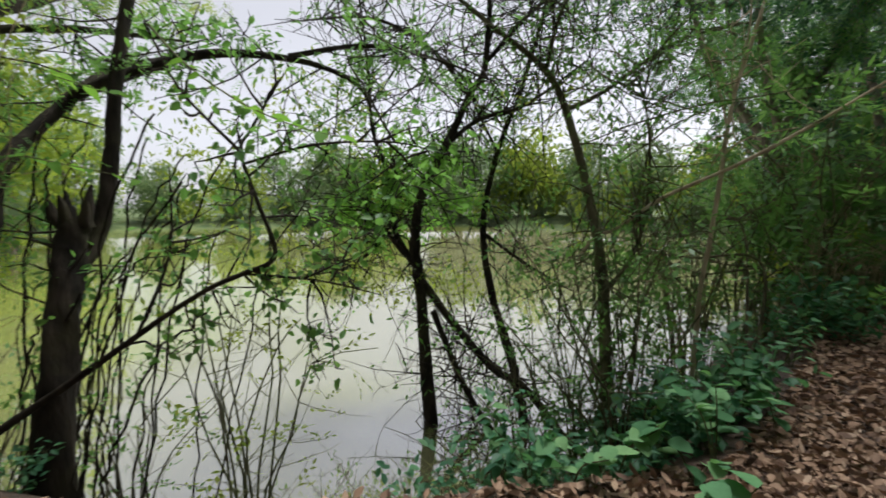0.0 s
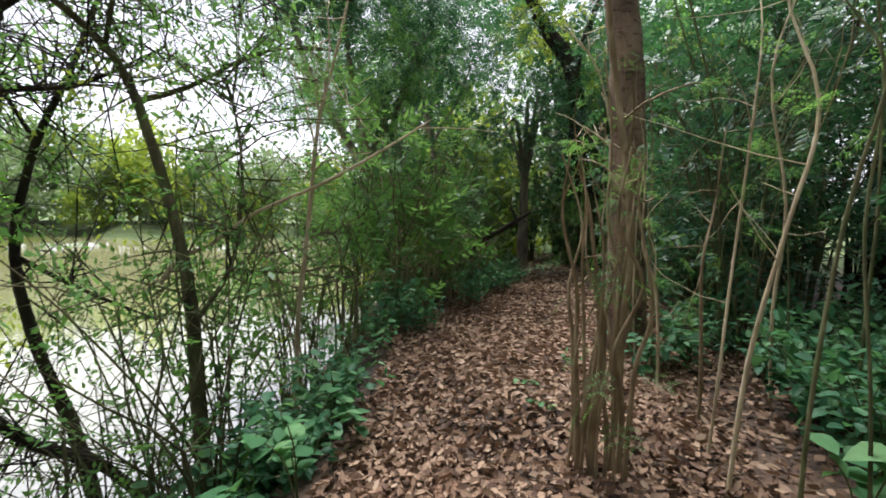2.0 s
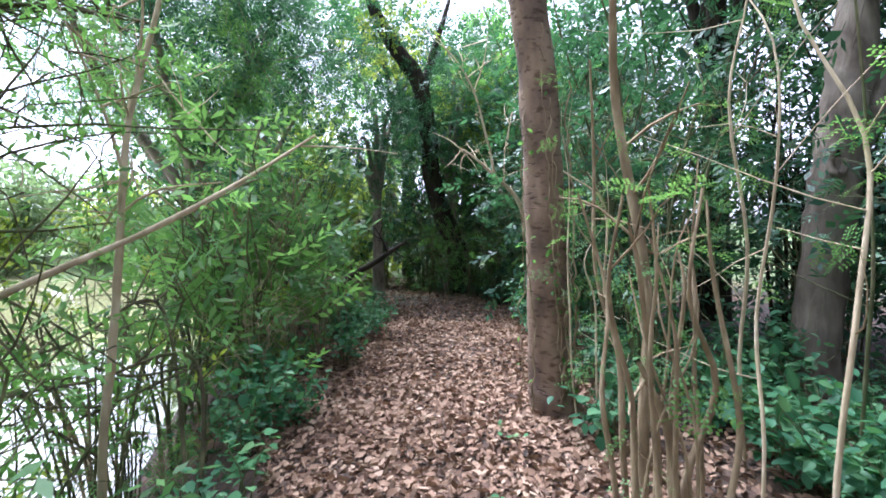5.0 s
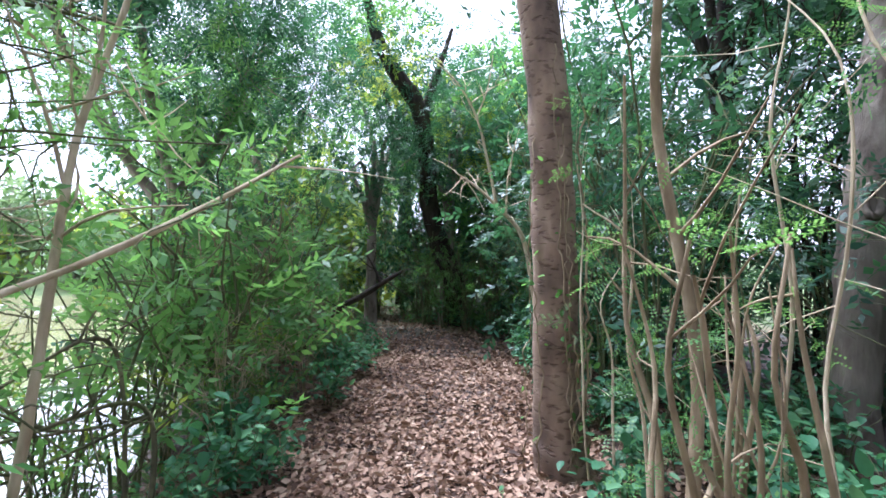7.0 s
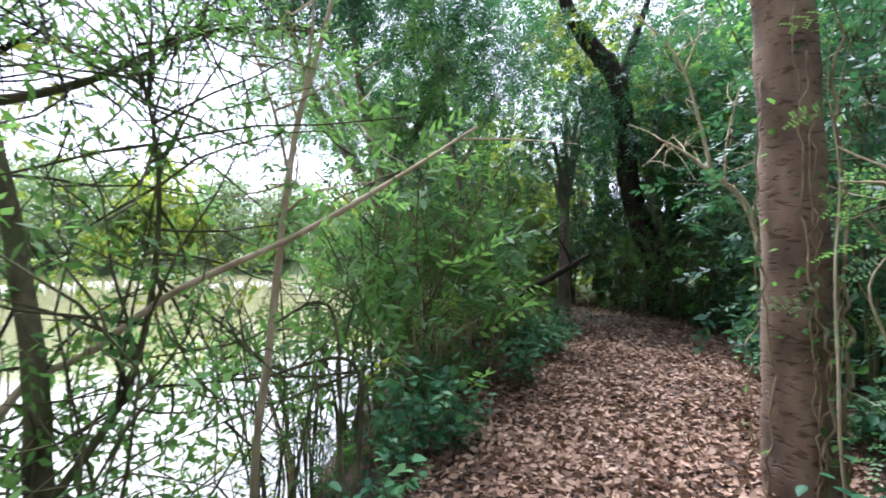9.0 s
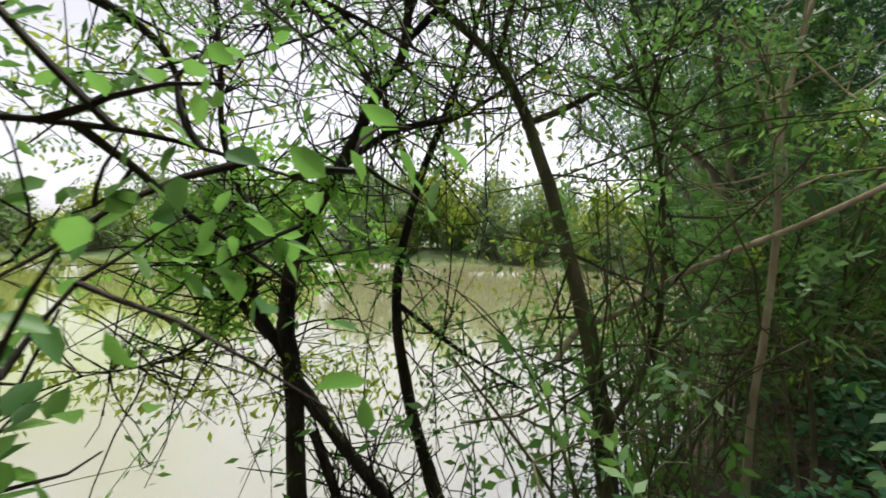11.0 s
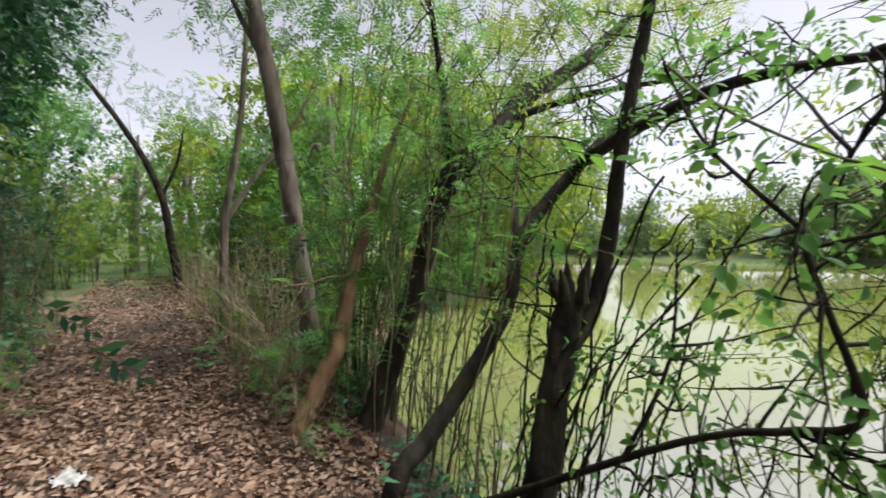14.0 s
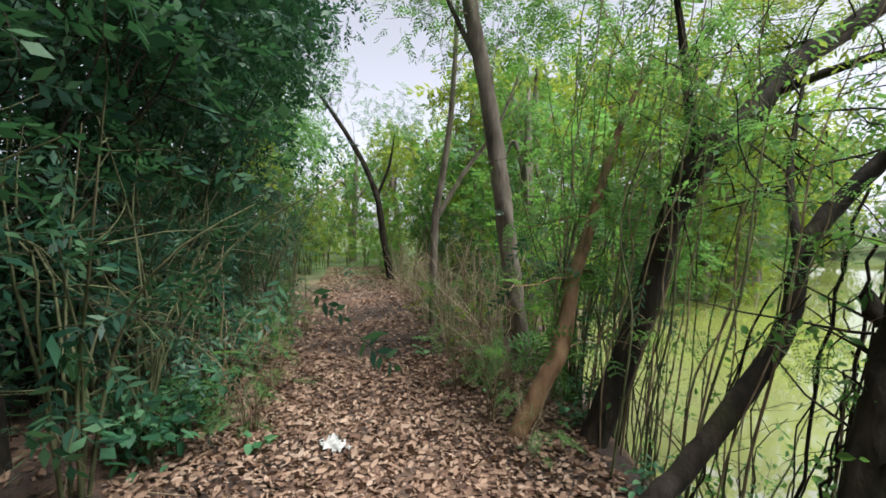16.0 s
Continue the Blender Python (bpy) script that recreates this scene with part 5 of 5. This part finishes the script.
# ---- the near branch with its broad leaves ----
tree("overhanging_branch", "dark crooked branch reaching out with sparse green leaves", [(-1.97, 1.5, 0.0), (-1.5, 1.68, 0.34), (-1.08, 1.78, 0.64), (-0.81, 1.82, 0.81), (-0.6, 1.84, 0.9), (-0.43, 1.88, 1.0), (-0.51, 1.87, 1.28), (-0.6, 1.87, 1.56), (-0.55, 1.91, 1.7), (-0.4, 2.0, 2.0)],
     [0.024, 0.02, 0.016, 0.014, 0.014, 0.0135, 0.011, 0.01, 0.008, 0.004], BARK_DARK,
     limbs=[([(-0.6, 1.84, 0.9), (-0.2, 1.95, 0.85), (0.1, 2.1, 0.75)], [0.008, 0.006, 0.003]), ([(-0.58, 1.87, 1.5), (-0.2, 1.95, 1.6), (0.2, 2.1, 1.62), (0.5, 2.2, 1.55)], [0.008, 0.007, 0.005, 0.002]),
            ([(-0.6, 1.87, 1.56), (-0.9, 1.8, 1.9), (-1.1, 1.8, 2.3)], [0.009, 0.007, 0.003]), ([(-1.2, 1.75, 0.56), (-1.1, 1.9, 1.0), (-1.15, 2.0, 1.5)], [0.012, 0.009, 0.003])],
     twig=(20, 0.45, 0.1, 0.15), crown=[dict(clusters=430, per=2, spread=0.05, shape=OVATE, size=0.062, mat=LEAF_MID)], category="branch", seed=25, sides=8)


# ---- leaves of their own ----
def leaf_mesh(name, mat, length=0.1, wide=0.36, curl=0.15, n=6, seed=0):
    """A broad leaf with a folded midrib, pointed tip and a little thickness of curl."""
    rng = np.random.default_rng(seed)
    vs, fs = [], []
    for k in range(n + 1):
        s = k / n
        w = wide * length * (np.sin(np.pi * s ** 0.75) ** 0.8 if 0 < s < 1 else 0.02) * rng.uniform(0.94, 1.06)
        z = -curl * length * s * s * 1.6
        vs += [(s * length, -w, z + 0.2 * w), (s * length, 0, z), (s * length, w, z + 0.2 * w)]
    for k in range(n):
        a = 3 * k
        fs += [(a, a + 1, a + 4, a + 3), (a + 1, a + 2, a + 5, a + 4)]
    return raw_mesh(name, vs, fs, mat, True)


BROAD = [leaf_mesh("leaf", LEAF_BROAD, 0.1, w, c, seed=k) for k, (w, c) in enumerate([(0.4, 0.12), (0.36, 0.25), (0.43, 0.05)])]

BACKLIT = [leaf_mesh("leaf", LEAF_LIT, 0.1, w, c, seed=10 + k) for k, (w, c) in enumerate([(0.36, 0.12), (0.32, 0.25), (0.38, 0.05)])]


def leafy_plant(x, y, height, leaves, size, seed, reach=0.25, name="broadleaf_seedling", label="young plant with large rounded bright green leaves", group="broadleaf seedlings", z=None):
    rng = np.random.default_rng(seed)
    t = thing(name, label, "plant", group, (x, y, gz(x, y) if z is None else z))
    stems = max(2, leaves // 5)
    for k in range(stems):
        a = rng.uniform(0, 6.28)
        top = np.array([np.cos(a) * reach * 0.8, np.sin(a) * reach * 0.8, height * rng.uniform(0.6, 1.0)])
        line = smooth_line([(0, 0, -0.05), top * (0.35, 0.35, 0.6), top], 4)
        part("stem", raw_mesh("stem", *tube_arrays(line, [0.005, 0.0025], 5), STEM_GREEN, True), t)
        per = leaves // stems
        for i in range(per):
            p = line[int((0.35 + 0.65 * (i + 1) / per) * (len(line) - 1))]
            s = size * rng.uniform(0.65, 1.2) / 0.1
            ob = part("leaf", BROAD[int(rng.integers(3))], t)
            ob.matrix_basis = Matrix.Translation(p) @ pose(0, 0, 0, rng.uniform(-22, 22), rng.uniform(-18, 18), rng.uniform(0, 360)) @ Matrix.Diagonal((s, s, s, 1))
    return t


for k, (x, y, h, n, s) in enumerate([(1.62, 1.22, 0.45, 14, 0.115), (1.35, 1.75, 0.35, 12, 0.12), (1.0, 1.9, 0.3, 10, 0.12), (1.7, 1.7, 0.3, 10, 0.1), (2.0, 2.35, 0.45, 12, 0.1), (3.05, 3.62, 0.4, 10, 0.09), (2.3, 2.8, 0.4, 12, 0.1),
                                     (4.95, 0.7, 0.55, 16, 0.095), (5.35, 1.3, 0.5, 16, 0.09), (4.5, 0.35, 0.6, 16, 0.1), (4.1, 0.2, 0.6, 14, 0.13), (5.6, 1.7, 0.5, 16, 0.085), (5.2, 1.85, 0.5, 14, 0.085), (3.7, 0.35, 0.45, 12, 0.12),
                                     (5.9, 0.9, 0.6, 16, 0.09), (5.1, 1.0, 0.5, 15, 0.09), (2.7, 3.3, 0.4, 12, 0.1), (0.6, 2.3, 0.3, 10, 0.1), (-3.1, -1.75, 0.3, 10, 0.08), (-3.05, -1.2, 0.28, 10, 0.08), (-5.45, 0.0, 0.2, 10, 0.07), (-3.85, 0.6, 0.22, 8, 0.06), (0.9, 1.72, 0.4, 14, 0.11), (1.12, 1.6, 0.3, 10, 0.1), (1.86, 1.9, 0.62, 18, 0.1),
                                     (2.05, 2.62, 0.5, 16, 0.105), (2.36, 2.74, 0.5, 16, 0.1), (2.38, 2.36, 0.42, 14, 0.1), (2.2, 2.55, 0.35, 12, 0.1), (1.8, 2.95, 0.5, 14, 0.12), (3.0, 3.42, 0.45, 14, 0.09), (3.5, 4.4, 0.3, 9, 0.1), (3.86, 0.36, 0.4, 14, 0.15), (5.4, 1.05, 0.6, 18, 0.1), (5.9, 1.4, 0.6, 18, 0.1), (4.6, 0.5, 0.45, 14, 0.11),
                                     (4.36, 2.51, 0.1, 6, 0.05), (3.73, 2.13, 0.1, 6, 0.05), (3.53, 1.80, 0.1, 6, 0.05)]):
    leafy_plant(x, y, h, n, s, 200 + k)


def leaf_spray(way, count, turn, seed):
    """Large leaves on a thin twig that hangs close in front of the water view."""
    t = thing("overhanging_leaf_spray", "hanging twig of large backlit green leaves", "branch", "leaf sprays", at=tuple(way[0]))
    line = smooth_line([tuple(np.array(p) - way[0]) for p in way], 8)
    part("twig", raw_mesh("twig", *tube_arrays(line, [0.007, 0.002], 6), STEM_GREEN, True), t)
    rng = np.random.default_rng(seed)
    for k in range(count):
        p = line[int((0.25 + 0.75 * k / (count - 1)) * (len(line) - 1))]
        s = rng.uniform(0.75, 1.15)
        ob = part("leaf", BACKLIT[k % 3], t)
        ob.matrix_basis = Matrix.Translation(p) @ pose(0, 0, 0, rng.uniform(-40, 40), rng.uniform(-10, 40), turn + (70 if k % 2 else -70) + rng.uniform(-30, 30)) @ Matrix.Diagonal((s, s * 0.8, s, 1))


leaf_spray([(-1.1, 1.85, 2.25), (-0.8, 1.72, 2.0), (-0.45, 1.58, 1.78), (-0.15, 1.5, 1.64), (0.12, 1.46, 1.56)], 16, -25, 5)
leaf_spray([(-2.36, 2.45, 2.05), (-1.9, 2.0, 2.06), (-1.59, 1.78, 1.97), (-1.2, 1.78, 1.85)], 13, 10, 6)
leaf_spray([(-2.37, 2.0, 1.45), (-2.0, 1.82, 1.56), (-1.62, 1.75, 1.51), (-1.25, 1.88, 1.42)], 9, 10, 7)

# ---- canopy behind and around, far shore ----
def canopy_tree(name, label, height, crown_r, clusters, per, size, shape, mat, bark, seed, group, spread=0.2, squash=0.75, low=0.5):
    rng = np.random.default_rng(seed)
    t = thing(name, label, "tree", group)
    top = np.array([rng.uniform(-0.6, 0.6), rng.uniform(-0.6, 0.6), height * 0.75])
    r = 0.022 * height
    part("trunk", tube("trunk", [(0, 0, -0.3), top * (0.2, 0.2, 0.3), top * (0.6, 0.5, 0.65), top], [r * 1.3, r, r * 0.75, r * 0.3], bark, 8, 5, 0.08, seed), t)
    blobs = []
    for k in range(7):
        a = rng.uniform(0, 6.28)
        c = np.array([np.cos(a) * crown_r * rng.uniform(0.2, 0.65), np.sin(a) * crown_r * rng.uniform(0.2, 0.65), height * rng.uniform(low, 0.88)])
        q = crown_r * rng.uniform(0.35, 0.6)
        blobs.append((*c, q, q, q * squash))
        if k < 4:
            part("limb", tube("limb", [top * (0.4, 0.4, 0.5), (top * 0.5 + c * 0.5) - (0, 0, 0.3), c], [r * 0.5, r * 0.35, r * 0.1], bark, 6, 4, 0.05, seed + k), t)
    _, pos, way = crown_points(blobs, clusters, per, spread, rng, 0.5)
    foliage("crown", t, shape, pos, way, size * rng.uniform(0.6, 1.3, len(pos)), mat, rng)
    return t


def plant_trees(protos, spots, seed, lo=0.85, hi=1.2):
    rng = np.random.default_rng(seed)
    for k, (x, y) in enumerate(spots):
        s = rng.uniform(lo, hi)
        m = pose(x, y, gz(x, y), 0, 0, rng.uniform(0, 360)) @ Matrix.Diagonal((s, s, s, 1))
        p = protos[k % len(protos)]
        if k < len(protos):
            p.matrix_basis = m
        else:
            copy_thing(p, pose(0, 0, 0)).matrix_basis = m


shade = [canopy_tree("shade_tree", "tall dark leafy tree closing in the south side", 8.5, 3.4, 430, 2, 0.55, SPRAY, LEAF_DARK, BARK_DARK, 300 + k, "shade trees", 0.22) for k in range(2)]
# Those south of the camera stay unseen, added to close off the light.
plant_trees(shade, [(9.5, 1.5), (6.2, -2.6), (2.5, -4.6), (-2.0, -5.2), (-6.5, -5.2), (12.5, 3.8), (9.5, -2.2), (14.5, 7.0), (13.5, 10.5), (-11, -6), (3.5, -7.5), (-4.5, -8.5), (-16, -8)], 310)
# Grey bark here lightens the trunks in place of haze.
thick = [canopy_tree("thicket_tree", "dense small-leaved dark green tree in the thicket", 6.4, 2.3, 560, 2, 0.34, SPRAY_SLIM, m, BARK_GREY, 300 + k, "thicket trees", 0.16, 0.8, 0.4) for k, m in enumerate((LEAF_DARK, LEAF_MID))]
plant_trees(thick, [(10.6, 7.0), (12.6, 6.4), (9.6, 8.4), (13.2, 8.4)], 305, 0.85, 1.1)
mid = [canopy_tree("green_tree", "leafy light green tree beyond the thicket", 8.0, 3.0, 480, 1, 0.6, SPRAY, m, BARK_GREY, 320 + k, "bank trees", 0.22) for k, m in enumerate((LEAF_MID, LEAF_FEATHER))]
plant_trees(mid, [(15.5, 9.5), (17, 14), (-18, -7), (-17, 3.5), (-22, 3), (-21, -9), (-26, -2), (8.8, 13.2), (-23, 8), (-27, -8), (19, 5), (-30, 3)], 330)
lowt = [canopy_tree("low_crowned_tree", "light green tree with foliage down to the ground", 6.5, 2.4, 330, 1, 0.55, SPRAY, m, BARK_GREY, 335 + k, "trees closing the path", 0.2, 0.8, 0.12) for k, m in enumerate((LEAF_MID, LEAF_YELLOW))]
plant_trees(lowt, [(-14, 1.6), (-12.5, 2.9), (-16.5, 1.4), (-19, 0.2), (-17, -5.4), (-14, -5.4), (-21, -3.2), (-24, -1.2), (-20.5, -6.2), (-23.5, -5), (-11, 2.6), (-22, 2), (-9.3, 2.2), (-26, -4), (-15, 7.5), (-16.5, 10.5), (-18.5, 13), (-21, 15.5), (-24, 17.5), (-27, 19.5), (-30, 21.5), (-34, 24), (-14.2, 6.0)], 336, 0.75, 1.2)
# Yellow leaves throughout: the light on this bank is in the colour.
west = [canopy_tree("west_bank_tree", "spreading tree on the pond's west bank, backlight put into its yellow leaves", 6.5, 3.4, 360, 2, 0.6, SPRAY, m, BARK_GREY, 340 + k, "west bank trees", 0.25, 0.6) for k, m in enumerate((LEAF_YELLOW, LEAF_YELLOW))]
plant_trees(west, [(-16.5, 8.0), (-18, 11.5), (-21, 16), (-26, 20), (-32, 22.5), (-15.5, 5.2), (-37, 26), (-42, 32)], 350, 1.15, 1.5)
# Haze on these trees is the pale leaf colour only.
far = [canopy_tree("far_shore_tree", "hazy tree on the far shore", 8.0, 4.2, 400, 6, 0.5, LOZENGE, m, BARK_GREY, 360 + k, "far shore trees", 0.4, 0.8, 0.2) for k, m in enumerate((LEAF_HAZE_PALE, LEAF_HAZE_PALE, LEAF_YELLOW))]
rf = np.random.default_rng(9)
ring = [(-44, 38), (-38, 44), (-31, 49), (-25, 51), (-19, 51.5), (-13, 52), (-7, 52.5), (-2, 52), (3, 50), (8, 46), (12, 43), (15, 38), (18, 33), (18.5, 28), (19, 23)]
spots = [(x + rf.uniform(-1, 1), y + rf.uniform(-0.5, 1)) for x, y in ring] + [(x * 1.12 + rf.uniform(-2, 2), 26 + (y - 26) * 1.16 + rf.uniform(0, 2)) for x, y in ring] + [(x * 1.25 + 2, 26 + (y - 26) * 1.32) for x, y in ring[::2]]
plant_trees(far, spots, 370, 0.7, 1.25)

fs = [canopy_tree("shore_bush", "low bush overhanging the far waterline", 2.8, 2.3, 240, 6, 0.3, LOZENGE, m, BARK_GREY, 380 + k, "shore bushes", 0.3, 0.7, 0.1) for k, m in enumerate((LEAF_HAZE_PALE, LEAF_HAZE_PALE, LEAF_YELLOW))]
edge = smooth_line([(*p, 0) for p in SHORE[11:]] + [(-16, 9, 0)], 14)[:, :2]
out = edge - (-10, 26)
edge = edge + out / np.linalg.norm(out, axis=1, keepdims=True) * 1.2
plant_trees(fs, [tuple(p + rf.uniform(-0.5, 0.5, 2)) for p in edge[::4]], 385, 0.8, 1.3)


# ---- leaf litter ----
def litter_spots(n, seed, xr, width, power=1.0):
    rng = np.random.default_rng(seed)
    line = smooth_line([(*p, 0) for p in TRAIL], 30)[:, :2]
    line = line[(line[:, 0] > xr[0]) & (line[:, 0] < xr[1])]
    seg = np.linalg.norm(np.diff(line, axis=0), axis=1)
    k = rng.choice(len(seg), n, p=seg / seg.sum())
    p = line[k] + (line[k + 1] - line[k]) * rng.uniform(0, 1, (n, 1))
    d = line[k + 1] - line[k]
    side = np.column_stack([-d[:, 1], d[:, 0]]) / np.linalg.norm(d, axis=1, keepdims=True)
    return p + side * rng.uniform(-1, 1, (n, 1)) * width, rng


def litter(n, seed, xr, width, size, worn=0.6):
    p, rng = litter_spots(n, seed, xr, width)
    bare = np.abs(np.sin(p[:, 0] * 1.3 + np.cos(p[:, 1] * 2.1))) * np.exp(-((trail_distance(p) / 0.45) ** 2))
    p = p[(rng.uniform(0, 1, n) > worn * bare) & (shore_distance(p) > 1.12)]
    z = ground_height(p) + rng.uniform(0.004, 0.04, len(p))
    pos = np.column_stack([p, z])
    way = rng.standard_normal((len(p), 3)) * (1, 1, 0.26)
    return leaf_arrays((DRY_V * (1, 0.85, 1.15), OVATE_F), pos, way, size * rng.uniform(0.5, 1.3, len(p)), rng, 0.66)


carpet = thing("leaf_litter", "thick carpet of dry curled brown leaves on the path", "leaf litter")
part("dry_leaves", joined("dry_leaves", [litter(28000, 401, (1, 8), 1.4, 0.064, 0.4), litter(28000, 406, (-5.5, 1), 1.5, 0.056, 0.4), litter(18000, 402, (-5, 9), 2.9, 0.066, 0), litter(11000, 407, (1.2, 6), 2.3, 0.07, 0), litter(11000, 403, (-18, -5), 1.15, 0.065), litter(7000, 404, (7, 13), 1.6, 0.075)], LITTER, False), carpet, "", "stuff")
one = [raw_mesh("dry_leaf", DRY_V * 0.1 * np.array([1, w, c]), OVATE_F, LITTER_ONE) for w, c in ((1.0, 1.0), (0.8, 1.5), (1.15, 0.7))]
lp, lr = litter_spots(300, 405, (-4.5, 7.5), 1.2)
for k in range(300):
    ob = part("dry_leaf", one[k % 3], carpet)
    s = lr.uniform(0.5, 1.0)
    ob.matrix_basis = pose(lp[k, 0], lp[k, 1], gz(*lp[k]) + 0.03, lr.uniform(-20, 20), lr.uniform(-20, 20), lr.uniform(0, 360)) @ Matrix.Diagonal((s, s, s, 1))
for k in range(26):
    p, rr = litter_spots(1, 500 + k, (-4, 8), 1.3)
    x, y = p[0]
    a, ln = rr.uniform(0, 3.14), rr.uniform(0.15, 0.5)
    d = np.array([np.cos(a), np.sin(a), 0]) * ln
    st = thing("fallen_twig", "short dry twig lying on the leaf litter", "twig", "fallen twigs", (x, y, gz(x, y) + 0.025))
    part("stick", raw_mesh("stick", *tube_arrays(smooth_line([-d / 2, d * 0.05 + rr.standard_normal(3) * (0.02, 0.02, 0.004), d / 2], 3), [0.006, 0.003], 5), STEM_DRY, True), st)


def pale_scrap():
    """A pale crumpled scrap on the leaves."""
    rng = np.random.default_rng(8)
    n = 9
    u, v = np.meshgrid(np.linspace(-1, 1, n), np.linspace(-1, 1, n))
    z = 0.02 + 0.028 * np.abs(rng.standard_normal((n, n))) * (1.1 - 0.5 * (u * u + v * v))
    vs = np.column_stack([(u * 0.11 + 0.012 * rng.standard_normal((n, n))).ravel(), (v * 0.07 + 0.012 * rng.standard_normal((n, n))).ravel(), z.ravel()])
    i, j = np.meshgrid(np.arange(n - 1), np.arange(n - 1), indexing="ij")
    a = (i * n + j).ravel()
    m, nodes, links, b = material("pale_crumpled_scrap")
    nn = noise_node(nodes, links, 25.0, 4.0)
    r = ramp(nodes, [(0.3, (0.2, 0.19, 0.17)), (0.6, (0.45, 0.44, 0.41))])
    links.new(nn.outputs["Fac"], r.inputs["Fac"])
    links.new(r.outputs["Color"], b.inputs["Base Color"])
    b.inputs["Roughness"].default_value = 0.7
    ob = new("crumpled_scrap", raw_mesh("crumpled_scrap", vs, np.stack([a, a + 1, a + 1 + n, a + n], 1), m))
    ob.matrix_basis = pose(-3.08, -0.68, gz(-3.08, -0.68) + 0.01, 0, 0, 30)
    tagged(ob, "pale crumpled scrap lying on the dry leaves", "litter")


pale_scrap()
